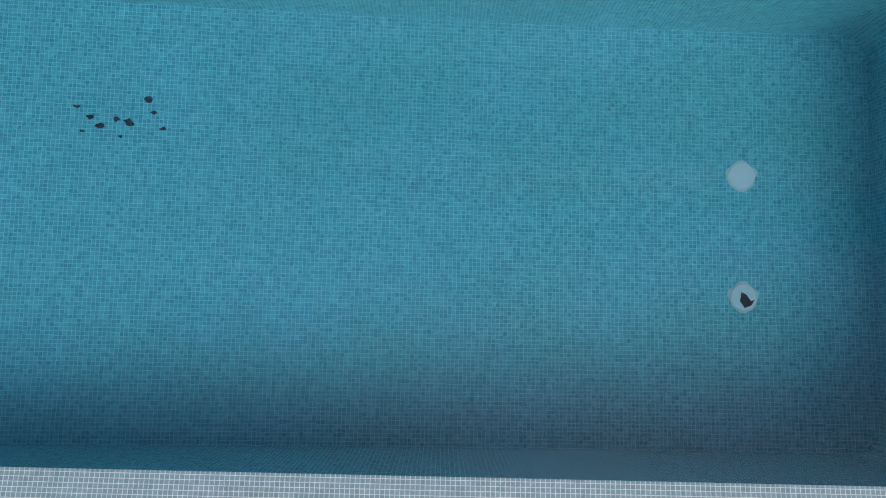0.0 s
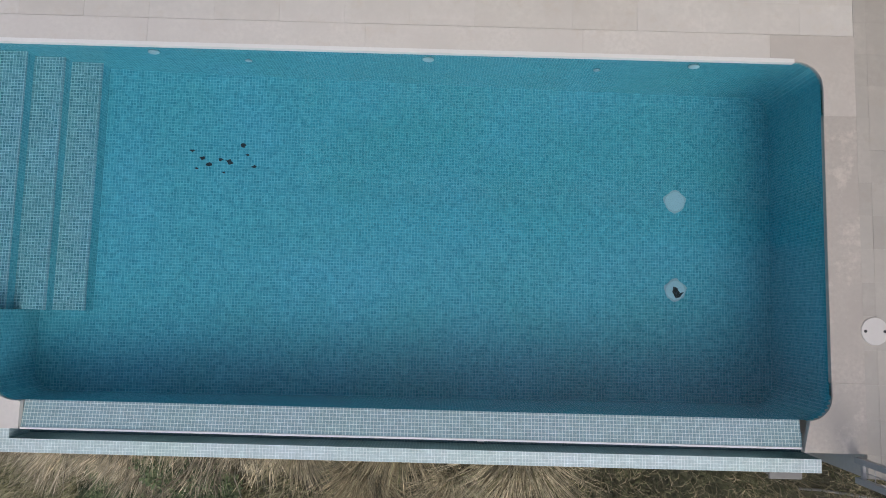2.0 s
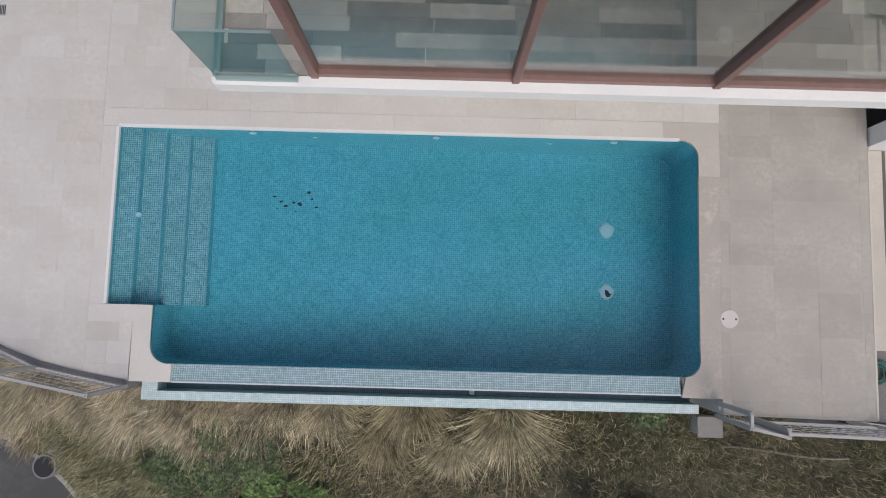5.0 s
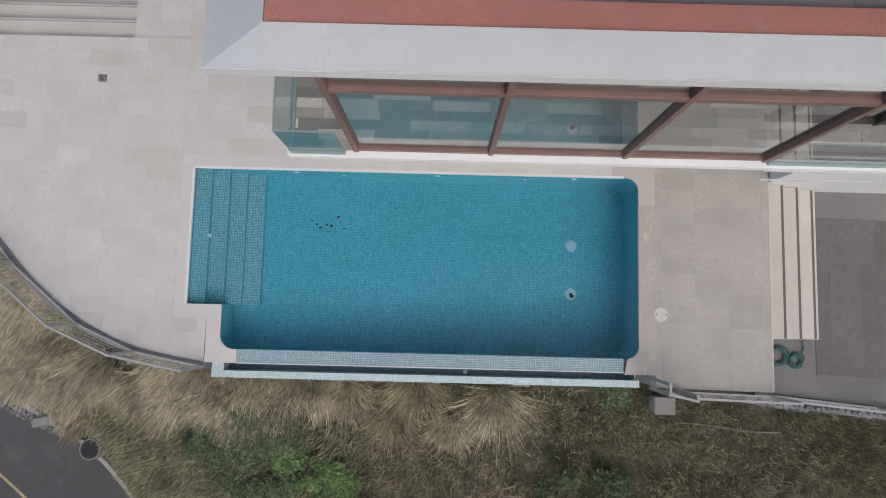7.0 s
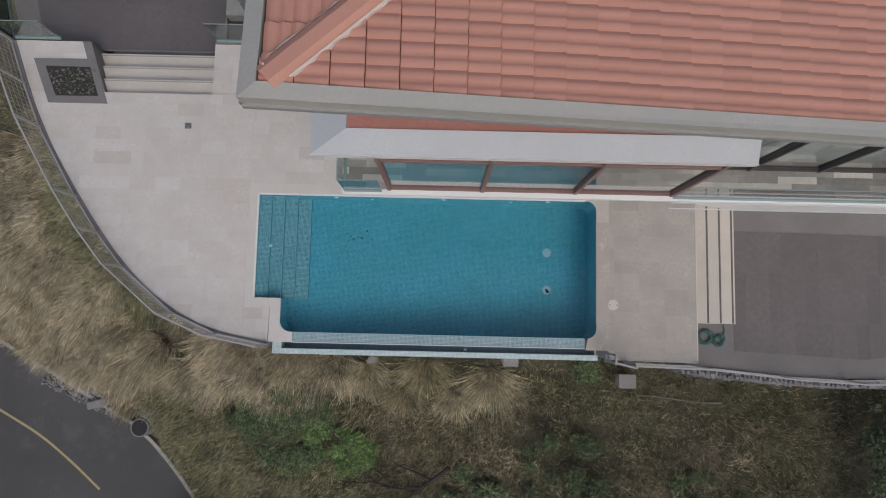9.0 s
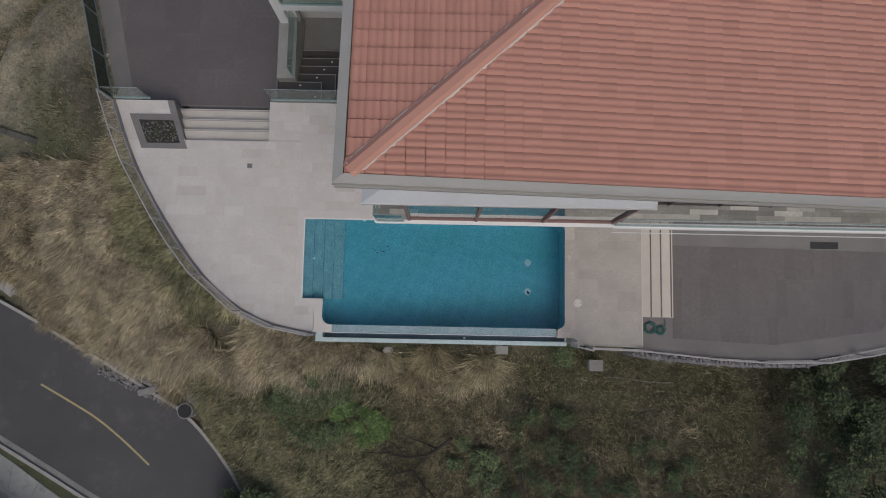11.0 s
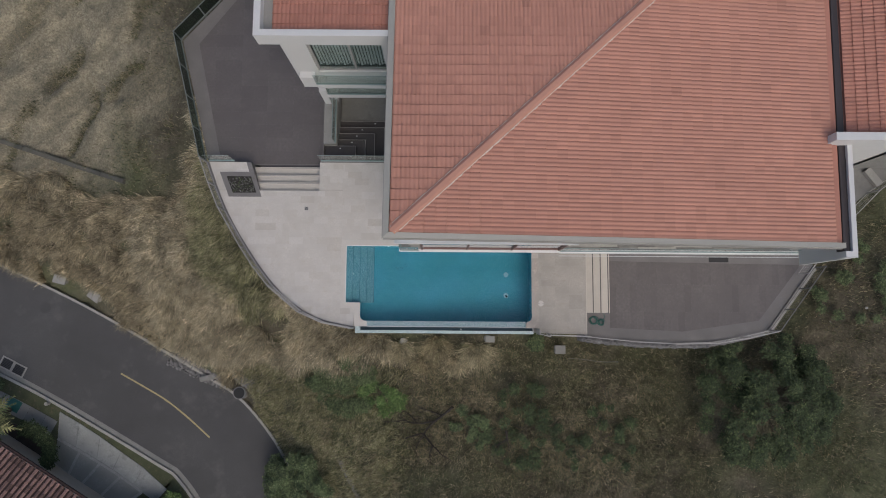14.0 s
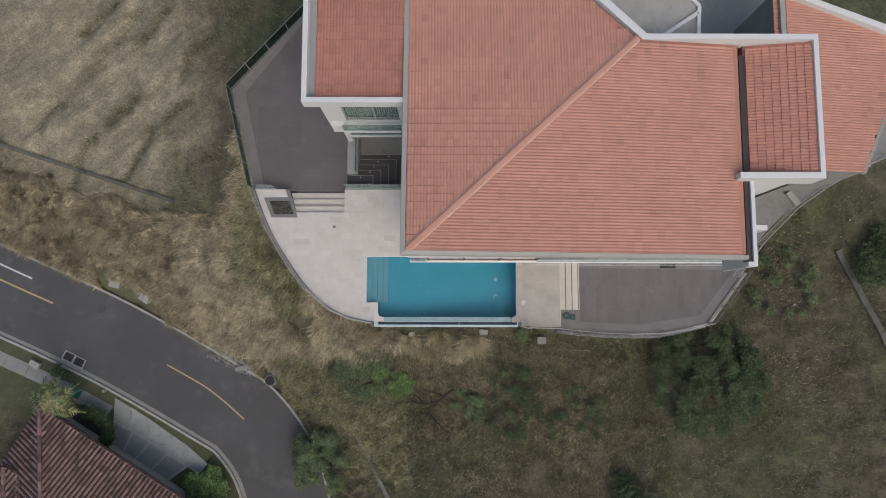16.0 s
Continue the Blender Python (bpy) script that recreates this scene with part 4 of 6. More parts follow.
def tile_mesh(name, mats, mat, parent):
    V = np.concatenate([TV @ np.array(m.to_3x3()).T + np.array(m.translation) for m in mats])
    F = np.concatenate([TF + len(TV) * k for k in range(len(mats))])
    ob = mesh_object(name, V, F.ravel(), np.full(len(F), 4), mat, parent)
    ob["kind"] = "stuff"
    ob.data.polygons.foreach_set("use_smooth", np.arange(len(F)) % 3 == 0)
    return ob


SL = 0.13
RZ = 9.25
RX0, RY0, RK = -1.41, 1.74, 1.053


def roof_z(x, y):
    return RZ - SL * max(x - RX0, (y - RY0) * RK, 0)


roof = part("roof", bmesh.new(), GUTTER, house, "terracotta tile roof with a grey fascia")
bm = bmesh.new()
for poly in ([(RX0, RY0), (13.0, RY0), (13.0, 11.1), (8.45, 11.1)], [(RX0, RY0), (8.45, 11.1), (6.2, 13.3), (4.2, 15.2), (RX0, 15.2)]):
    prism(bm, poly, lambda x, y: roof_z(x, y) - 0.2, lambda x, y: roof_z(x, y) - 0.065)
part("roof_deck", bm, TILELOW, roof)
south_tiles = tile_field((RX0, RY0 + 0.01, RZ), (0, 1, 0), (1, 0, -SL), int(9.4 / TW) + 1, int(14.6 / TL), lambda x, y: x - RX0 > (y - RY0) * RK - 0.05 and y < 11.0 and x < 13.05, 1.02)
north_tiles = tile_field((RX0 + 0.01, RY0, RZ), (1, 0, 0), (0, 1, -SL * RK), 40, 39, lambda x, y: (y - RY0) * RK > x - RX0 - 0.05 and x + y < 19.3, 0.98)
near = [m for m in south_tiles + north_tiles if m.translation.y < 4.6 and m.translation.x < 7.2]
near.sort(key=lambda m: m.translation.y * 2.2 + m.translation.x)
near, taken = near[:300], set(id(m) for m in near[:300])
tile_me = bpy.data.meshes.new("roof_tile")
tile_me.from_pydata(TV.tolist(), [], TF.tolist())
tile_me.materials.append(TILE)
tile_me.polygons.foreach_set("use_smooth", [k % 3 == 0 for k in range(len(TF))])
for m in near:
    o = new("roof_tile", tile_me)
    o.parent, o.matrix_local = roof, m
tile_mesh("roof_tile_field", [m for m in south_tiles + north_tiles if id(m) not in taken], TILEREST, roof)
# hip tiles and mortar along the diagonal
hipn = 30
for i in range(hipn):
    t0, t1 = 0.007 + 0.99 * i / hipn, 0.007 + 0.99 * (i + 1.05) / hipn
    a = Vector((RX0 + 9.86 * t0, RY0 + 9.36 * t0, RZ - SL * 9.86 * t0 + 0.033))
    b = Vector((RX0 + 9.86 * t1, RY0 + 9.36 * t1, RZ - SL * 9.86 * t1 + 0.036))
    bm = bmesh.new()
    s = Vector((1, -1, 0)).normalized()
    rows = []
    for p, r in ((a, 0.145), (b, 0.152)):
        rows.append([bm.verts.new(p + s * r * u + Vector((0, 0, r * w))) for u, w in ((1, -0.25), (0.97, 0.05), (0.45, 0.42), (-0.45, 0.42), (-0.97, 0.05), (-1, -0.25))])
    for k in range(5):
        bm.faces.new((rows[0][k], rows[0][k + 1], rows[1][k + 1], rows[1][k]))
    bm.faces.new(rows[1]), bm.faces.new(rows[0][::-1])
    part("hip_tile", bm, HIPTILE, roof)
bm = bmesh.new()
prism(bm, [(RX0 + 0.035, RY0 + 0.195), (RX0 + 0.195, RY0 + 0.035), (RX0 + 0.21, RY0 + 0.05), (RX0 + 0.05, RY0 + 0.21)], RZ - 0.05, RZ + 0.06)
part("mortar_end", bm, MORTAR, roof)
rng = random.Random(3)
bm = bmesh.new()
for sgn in (1, -1):
    prev = None
    for i in range(190):
        t = 0.20 + i / 189 * 9.6
        w = 0.144 + (0.03 * rng.random() ** 2 if sgn > 0 else 0.022 * rng.random() ** 2)
        c = Vector((RX0 + t, RY0 + t / RK, RZ - SL * t))
        s = Vector((sgn, -sgn, 0)).normalized()
        q = [bm.verts.new(c + s * 0.140 + Vector((0, 0, 0.060))), bm.verts.new(c + s * (w + 0.008) + Vector((0, 0, 0.048))), bm.verts.new(c + s * (w + 0.012) + Vector((0, 0, 0.0)))]
        if prev:
            for k in (0, 1):
                bm.faces.new((prev[k], prev[k + 1], q[k + 1], q[k]) if sgn > 0 else (prev[k], q[k], q[k + 1], prev[k + 1]))
        prev = q
part("mortar_bead", bm, MORTAR, roof, "rough pale mortar line")
# sloping fascia caps at the south and west edges
for nm, polyf, dz, mat in (("fascia_cap", 0.0, 0.06, GUTTER), ("fascia_trim", 0.03, -0.12, GUTTERDARK)):
    bm = bmesh.new()
    e = polyf
    lo = -0.14 if e == 0 else -0.2
    prism(bm, [(-1.60, 1.60 - e), (13.05, 1.60 - e), (13.05, 1.765), (-1.42, 1.765)], lambda x, y: roof_z(x, 0) + lo, lambda x, y: roof_z(x, 0) + dz)
    part(nm, bm, mat, roof)
    bm = bmesh.new()
    prism(bm, [(-1.60 - e, 1.60), (-1.422, 1.767), (-1.385, 15.2), (-1.60 - e, 15.2)], lambda x, y: roof_z(-2, y) + lo, lambda x, y: roof_z(-2, y) + dz)
    part(nm, bm, mat, roof)
# gutter, parapets and the lower roofs in the east
EZR = roof_z(13.0, 0)
hp("east_gutter", [(13.06, 13.275, 1.51, 10.6, EZR - 0.5, EZR - 0.10)], DARKFRAME, "dark box gutter")
hp("east_parapet", [(13.28, 13.44, 1.30, 4.975, EZR - 3.2, EZR + 0.02), (13.055, 13.277, 1.30, 1.50, EZR - 0.4, EZR + 0.02)], WHITE)
BZ = 7.95
hp("lift_parapet", [(12.62, 16.01, 4.98, 5.24, BZ - 1.2, BZ), (16.01, 16.22, 4.98, 11.05, BZ - 1.2, BZ), (8.62, 16.22, 11.05, 11.30, BZ - 0.9, BZ)], WHITE, "white plastered parapet")
hp("lift_wall", [(13.3, 16.2, 5.3, 5.5, -0.8, BZ - 1.2), (16.0, 16.2, 5.3, 11.3, -0.8, BZ - 1.2), (8.3, 16.2, 11.2, 11.4, -0.8, BZ - 0.9)], WHITE)
low_tiles = tile_field((16.0, 5.25, BZ - 0.13), (0, 1, 0), (-1, 0, -0.20), 21, 9, lambda x, y: y < 11.0 and x > 13.35)
tile_mesh("lower_roof_tiles", low_tiles, TILELOW, house)
bm = bmesh.new()
prism(bm, [(13.29, 5.243), (16.007, 5.243), (16.007, 11.047), (13.29, 11.047)], BZ - 1.1, lambda x, y: BZ - 0.20 - 0.2 * (16.0 - x))
part("lower_roof_deck", bm, TILELOW, house)
FZ = 4.6
far_tiles = tile_field((17.0, 6.1, FZ), (0, 1, 0), (1, 0, -0.16), 34, 26, lambda x, y: x < 20.4 + 0.45 * (y - 6.1) and y < 14.9 - 0.28 * (x - 16.3))
far_tiles += tile_field((17.0, 6.1, FZ), (0, 1, 0), (-1, 0, 0.16), 34, 3, lambda x, y: True)
tile_mesh("far_roof_tiles", far_tiles, TILEREST, house)
bm = bmesh.new()
prism(bm, [(16.2, 6.1), (20.3, 6.1), (23.4, 12.9), (16.2, 14.9)], -1.0, lambda x, y: FZ - 0.07 - 0.16 * (x - 17.0))
part("far_roof_deck", bm, CONCRETE, house)
bm = bmesh.new()
beam(bm, (16.2, 14.85, FZ + 0.2), (23.6, 12.75, FZ - 0.85), 0.30, 0.5)
part("far_parapet", bm, WHITE, house)
bm = bmesh.new()
beam(bm, (20.35, 6.05, FZ - 0.62), (23.6, 13.0, FZ - 1.1), 0.16, 0.25)
part("far_eaves_trim", bm, GUTTERDARK, house)
hp("side_coping", [(16.26, 16.5, 11.36, 15.0, 0.0, FZ + 0.35)], PALECONC)
# parapet running north-west from the hip top, and the courtyard behind
bm = bmesh.new()
beam(bm, (8.72, 11.22, BZ - 0.305), (4.2, 15.55, BZ - 0.305), 0.32, 0.6)
part("diagonal_parapet", bm, WHITE, house)
hp("courtyard_floor", [(5.0, 18.5, 11.4, 22.0, -0.6, 0.0)], CONCRETE, "grey courtyard floor")
bm = bmesh.new()
prism(bm, [(8.9, 11.45), (11.6, 11.45), (11.7, 13.2), (10.4, 14.6), (6.6, 14.6), (6.2, 14.2)], 6.2, 6.5)
part("canopy_roof", bm, PALECONC, house, "pale grey flat canopy roof")
bm = bmesh.new()
for a, b in (((8.9, 11.5), (11.6, 11.5)), ((11.6, 11.5), (11.7, 13.2)), ((11.7, 13.2), (10.4, 14.6)), ((9.6, 11.5), (11.65, 12.9))):
    beam(bm, (*a, 6.56), (*b, 6.56), 0.16, 0.16)
part("canopy_beam", bm, WHITE, house)
hp("courtyard_step", [(13.4, 15.6, 14.2, 14.5, 0.0, 0.5), (12.4, 12.6, 12.4, 14.9, 0.0, 0.6), (15.6, 17.2, 13.2, 13.35, 0.0, 0.5)], CONCRETE)

# ---- north-west wing ----
wing = thing("house_wing", "white plastered wing with a sunken terracotta roof and stepped balconies", "house")


def wp(name, dims, mat, label=""):
    return part(name, boxes(*dims), mat, wing, label)


WZ = 8.3
wp("parapet", [(-5.90, -5.68, 8.13, 16.5, WZ - 0.7, WZ), (-5.68, -1.56, 8.13, 8.34, WZ - 0.7, WZ)], WHITE, "white parapet")
wp("inner_gutter", [(-5.68, -5.38, 8.34, 16.5, WZ - 0.7, WZ - 0.4)], GUTTERDARK)
bm = bmesh.new()
prism(bm, [(-5.38, 8.34), (-1.56, 8.34), (-1.56, 16.5), (-5.38, 16.5)], WZ - 0.69, lambda x, y: WZ - 0.345 - 0.05 * (y - 8.3))
part("roof_deck", bm, TILELOW, wing)
tile_mesh("wing_roof_tiles", tile_field((-5.37, 16.45, WZ - 0.68), (1, 0, 0), (0, -1, 0.05), 15, 26, lambda x, y: y > 8.36 and x < -1.56), TILELOW, wing)
wp("upper_wall", [(-5.5, -5.3, 8.8, 16.5, 3.4, WZ - 0.7), (-5.5, -4.6, 8.6, 8.8, 3.4, WZ - 0.7), (-2.0, -1.56, 8.6, 8.8, 3.4, WZ - 0.7), (-4.6, -2.0, 8.6, 8.8, 3.4, 4.0), (-4.6, -2.0, 8.6, 8.8, 7.25, WZ - 0.7)], WHITE)
wp("upper_balcony", [(-4.75, -1.56, 8.25, 8.598, 3.15, 3.45), (-5.35, -4.76, 8.35, 8.598, 3.0, 4.0)], WHITE)
wp("lower_wall", [(-5.2, -5.0, 9.3, 16.5, -0.8, 3.2), (-5.2, -4.6, 9.0, 9.2, -0.8, 3.2), (-4.7, -1.4, 9.5, 9.7, -1.8, 3.2)], WHITE)
wp("lower_balcony", [(-4.85, -1.56, 8.75, 9.49, 0.55, 0.85), (-5.15, -4.86, 8.80, 8.99, -0.5, 1.2)], WHITE)
for z0, z1, yy in ((4.0, 7.25, 8.66), (0.85, 3.1, 9.40)):
    w = part("window", boxes((-4.6, -1.6, yy, yy + 0.08, z0, z0 + 0.08)), METAL, wing)
    for d in ((-4.6, -1.6, yy, yy + 0.08, z1 - 0.08, z1), (-4.6, -4.52, yy + 0.002, yy + 0.078, z0 + 0.08, z1 - 0.08), (-3.2, -3.12, yy + 0.002, yy + 0.078, z0 + 0.08, z1 - 0.08)):
        part("frame_bar", boxes(d), METAL, w)
    p = part("pane", boxes((-4.52, -1.6, yy + 0.03, yy + 0.04, z0 + 0.08, z1 - 0.08)), GREENPANE, w)
    p.visible_shadow = False
    for k in range(26):
        part("blind_slat", boxes((-4.5 + 0.11 * k, -4.42 + 0.11 * k, yy + 0.12, yy + 0.13, z0 + 0.3 + 0.1 * math.sin(k * 2.1), z1 - 0.1)), BLIND, w)
    # Black sheet stands in for the unlit room behind the blinds.
    part("unlit_room_panel", boxes((-4.6, -1.6, yy + 0.16, yy + 0.2, z0, z1)), DARK, w)
glass_rail("glass_balustrade", [((-4.8, 8.30), (-1.6, 8.30))], 3.45, 0.9)
glass_rail("glass_balustrade", [((-4.8, 8.80), (-1.6, 8.80)), ((-4.8, 9.4), (-4.8, 8.80))], 0.85, 0.9)

# sunken stair down to the lower entrance
st = thing("stairs_sunken", "charcoal stone corner steps with small step lights", "stairs", kind="structure")
corner = [(-3.80, 6.95), (-3.38, 7.28), (-2.98, 7.62), (-2.55, 7.96), (-1.4, 8.3)]
for k, (cx, cy) in enumerate(corner):
    z = NWZ - 0.17 * (k + 1)
    if k == 0:
        dims = [(-5.19, cx, 6.16, cy, z - 0.3, z)]
    else:
        px, py = corner[k - 1]
        dims = [(px, cx, 6.16, cy, z - 0.3, z), (-4.62, px, py, cy, z - 0.3, z)]
    part("tread", boxes(*dims), STAIRDARK, st)
    x0 = -5.19 if k == 0 else -4.62
    bm = boxes((cx - 0.02, cx + 0.003, 6.16, cy, z - 0.03, z + 0.004), (x0, cx, cy - 0.02, cy + 0.003, z - 0.03, z + 0.005))
    part("nosing", bm, RISER, st)
    for lx, ly in ((cx - 0.2, 6.45), (0.5 * (x0 + cx), cy - 0.12)):
        part("step_light", boxes((lx - 0.03, lx + 0.03, ly - 0.02, ly + 0.02, z, z + 0.008)), PLASTIC, st)
hall = boxes((-5.2, -1.3, 6.1, 9.6, -2.3, NWZ - 0.17 * 5 - 0.3), (-4.6, -1.3, 8.3, 9.6, -2.3, -1.5))
solid("lower_landing", hall, CONCRETE, "grey landing at the foot of the sunken stairs", "floor", "structure")
bm = boxes((-5.2, -4.62, 6.96, 9.35, -2.0, NWZ + 0.10))
solid("stair_parapet", bm, PALECONC, "low grey parapet beside the sunken stairs", "parapet", "structure")
glass_rail("glass_balustrade", [((-4.68, 9.3), (-4.68, 7.0))], NWZ + 0.1, 0.9)
bm = boxes((-5.25, -1.5, 6.003, 6.15, -2.3, 0.012))
solid("terrace_wall", bm, DECKBORDER, "grey capped wall at the end of the travertine terrace", "wall", "structure")
glass_rail("glass_balustrade", [((-5.2, 6.08), (-3.4, 6.08)), ((-3.4, 6.08), (-1.6, 6.08))], 0.01, 0.95)
glass_rail("glass_balustrade", [((-10.1, 6.06), (-9.0, 6.06))], 0.0, 0.95)

# ---- planter, fences, fittings on the terraces ----
planter = thing("planter", "square grey-rimmed planter bed with gravel and small plants", "planter")
OUT = [(-9.18, 4.46), (-7.76, 4.46), (-8.15, 5.56), (-9.62, 5.55)]
INN = [(-9.02, 4.63), (-7.99, 4.64), (-8.24, 5.36), (-9.32, 5.37)]
bm = bmesh.new()
for k in range(4):
    q = (k + 1) % 4
    prism(bm, [OUT[k], OUT[q], INN[q], INN[k]], -0.1, 0.022)
bmesh.ops.remove_doubles(bm, verts=bm.verts[:], dist=0.0005)
part("rim", bm, DECKBORDER, planter)
bm = bmesh.new()
prism(bm, INN, -0.006, 0.004)
part("soil_bed", bm, plain("dark_soil", (0.05, 0.047, 0.042), 0.95, var=0.4, big=6), planter)
rng = random.Random(21)
bm = bmesh.new()
for _ in range(170):
    v_ = rng.uniform(0.05, 0.95)
    u_ = rng.uniform(0.03, 0.97)
    x, y, r = -9.02 - 0.30 * v_ + u_ * (1.03 + 0.05 * v_), 4.65 + 0.70 * v_, rng.uniform(0.012, 0.034)
    disc(bm, x, y, 0.0, 0.004 + r * 0.8, r, 6, r * 0.5)
g = part("gravel", bm, plain("dark_gravel", (0.19, 0.187, 0.18), 0.9, var=0.3, island=0.7), planter)
g["kind"] = "stuff"
bm = bmesh.new()
prism(bm, [(-8.17, 5.563), (-7.93, 4.90), (-7.838, 4.752), (-8.265, 6.0), (-8.47, 6.0), (-8.33, 5.563)], -1.0, 0.016)
solid("cheek_wall", bm, DECKBORDER, "grey cheek wall beside the stone steps", "wall", "structure")

dr = thing("floor_drain", "small square dark metal floor drain set in the paving", "drain")
part("frame", boxes((-5.87, -5.71, 3.88, 4.04, -0.01, 0.006)), METAL, dr)
part("grate", boxes(*[(-5.855 + 0.022 * i, -5.845 + 0.022 * i, 3.895, 4.025, 0.0, 0.009) for i in range(7)]), IRON, dr)
sk = thing("skimmer_lid", "round white plastic skimmer lid set in the paving", "lid")
bm = bmesh.new()
disc(bm, 4.39, -0.09, -0.01, 0.010, 0.125, 32, 0.12)
part("lid", bm, plain("cream_plastic", (0.60, 0.575, 0.545), 0.4, var=0.08), sk)
for dx in (-0.085, 0.085):
    bm = bmesh.new()
    disc(bm, 4.39 + dx, -0.09, 0.008, 0.013, 0.014, 10)
    part("finger_hole", bm, IRON, sk)
part("access_panel", boxes((5.605, 6.165, -0.31, 0.29, 0.001, 0.004)), TRAVDARK, tagged(new("access_hatch"), "square stone access hatch flush with the paving", "hatch"))


def fence(name, pts, z, label, height=1.0, bays=None, wires=4, mat=METAL, outward=0.0, post=0.05):
    """A metal fence on a line of the plan: posts, rails and thin upright bars."""
    f = thing(name, label, "fence", "terrace fences")
    pts = [Vector((p[0], p[1], z)) for p in pts]
    up = Vector((0, 0, height))
    for p in pts:
        bm = bmesh.new()
        beam(bm, p, p + up, post, post)
        part("post", bm, mat, f)
    for a, b in zip(pts, pts[1:]):
        bm = bmesh.new()
        beam(bm, a + up, b + up, 0.035, 0.03)
        part("top_rail", bm, mat, f)
        bm = bmesh.new()
        beam(bm, a + Vector((0, 0, 0.08)), b + Vector((0, 0, 0.08)), 0.03, 0.03)
        part("bottom_rail", bm, mat, f)
        for k in range(1, wires + 1):
            bm = bmesh.new()
            h = Vector((0, 0, 0.08 + (height - 0.08) * k / (wires + 1)))
            beam(bm, a + h, b + h, 0.006, 0.006)
            part("wire", bm, mat, f)
        if wires:
            bm = bmesh.new()
            n_ = max(2, int((b - a).length / 0.11))
            for k in range(1, n_):
                q = a.lerp(b, k / n_)
                beam(bm, q + Vector((0, 0, 0.08)), q + up, 0.005, 0.005)
            part("mesh_infill", bm, mat, f)
    return f


out = offset_line(ARC, -0.08)
pick = [out[i] for i in np.linspace(0, len(out) - 1, 9).astype(int)]
fence("terrace_fence", pick, 0.0, "curved grey metal fence with thin horizontal rails along the terrace edge")
bm = bmesh.new()
ribbon(bm, ARC, offset_line(ARC, -0.13), -0.6, 0.02)
solid("terrace_kerb", bm, DECKBORDER, "grey kerb under the curved terrace fence", "kerb", "structure")
fence("side_fence", [(4.20, -1.20), (4.20, -1.37), (4.64, -1.46), (4.64, -1.38)], 0.0, "short angled grey metal fence beside the pool rim", wires=5)
fence("side_fence", [(4.66, -1.42), (6.30, -1.46)], 0.0, "grey metal fence along the pale terrace edge", wires=5)
e_line = [(6.4, -1.50), (8.6, -1.70), (10.17, -1.77), (11.89, -1.72), (13.2, -1.49), (14.48, -1.20)]
fence("deck_fence", e_line, EZ, "grey metal fence along the curved taupe deck edge", wires=5)
fence("deck_fence", [(14.52, -1.17), (15.2, -0.26), (15.88, 0.65), (16.58, 1.58)], EZ, "dark grey metal fence at the far deck corner", wires=4, mat=plain("dark_grey_metal", (0.15, 0.147, 0.145), 0.55, metal=0.1))
bm = bmesh.new()
ribbon(bm, np.array([(14.46, -1.16), (16.54, 1.61)]), np.array([(14.60, -1.24), (16.68, 1.53)]), -2.0, EZ + 0.08)
solid("deck_kerb", bm, PALECONC, "pale concrete kerb under the corner fence", "kerb", "structure")
fence("garden_fence", [(-10.42, 6.15), (-10.75, 7.5), (-11.1, 8.9), (-11.45, 10.3), (-11.8, 11.75), (-10.75, 12.9), (-9.7, 14.05), (-8.65, 15.2), (-7.6, 16.35)], NWZ, "grey-green metal fence with glass infill round the sunken deck", wires=0, mat=GREENMETAL)
gp = [(-10.42, 6.15), (-11.8, 11.75), (-7.6, 16.35)]
gl = glass_rail("fence_glazing", [(gp[0], gp[1]), (gp[1], gp[2])], NWZ + 0.12, 0.85, DARKPANE, GREENMETAL, "long green-tinted glass infill behind the deck fence")

hose = thing("garden_hose", "coiled green garden hose lying on the taupe deck", "hose")
for cx, cy, r0 in ((6.80, -0.80, 0.20), (7.13, -0.88, 0.16)):
    bm = bmesh.new()
    pts = []
    for k in range(90):
        a = 2 * math.pi * k / 18
        r = r0 + 0.022 * math.sin(k * 0.9) - 0.0008 * k
        pts.append((cx + r * math.cos(a) + 0.02 * math.sin(k * 0.31), cy + r * math.sin(a) * 0.95, EZ + 0.016 + 0.008 * (k // 18) + 0.006 * math.sin(k)))
    tube(bm, pts, 0.012, 6)
    part("coil", bm, HOSE, hose)
bm = bmesh.new()
tube(bm, [(7.25, -0.75, EZ + 0.02), (7.30, -0.62, EZ + 0.02), (7.24, -0.52, EZ + 0.05), (7.2, -0.49, EZ + 0.2)], 0.012, 6)
part("tail", bm, HOSE, hose)
grille = thing("deck_grille", "dark slotted drain grille in the deck", "grille")
part("frame", boxes((11.96, 12.83, 1.80, 2.02, EZ - 0.005, EZ + 0.008)), IRON, grille)

# rough stone edge along the east deck and odd blocks on the bank
bm = bmesh.new()
rng = random.Random(9)
for (xa, ya), (xb, yb) in zip(e_line[:5], e_line[1:5]):
    k = int(math.hypot(xb - xa, yb - ya) / 0.10)
    for i in range(k):
        for row in range(3):
            x, y = xa + (xb - xa) * (i + rng.random() * 0.4) / k, ya + (yb - ya) * i / k - 0.08 - 0.07 * row + rng.uniform(-0.03, 0.03)
            r = rng.uniform(0.03, 0.06)
            disc(bm, x, y, EZ - 0.9, EZ - 0.12 - 0.2 * row + rng.uniform(-0.05, 0.03), r * 1.5, 6, r * 0.9)
for (xa, ya), (xb, yb) in zip(e_line, e_line[1:]):
    beam(bm, (xa, ya - 0.1, EZ - 1.0), (xb, yb - 0.1, EZ - 1.0), 0.26, 1.2)
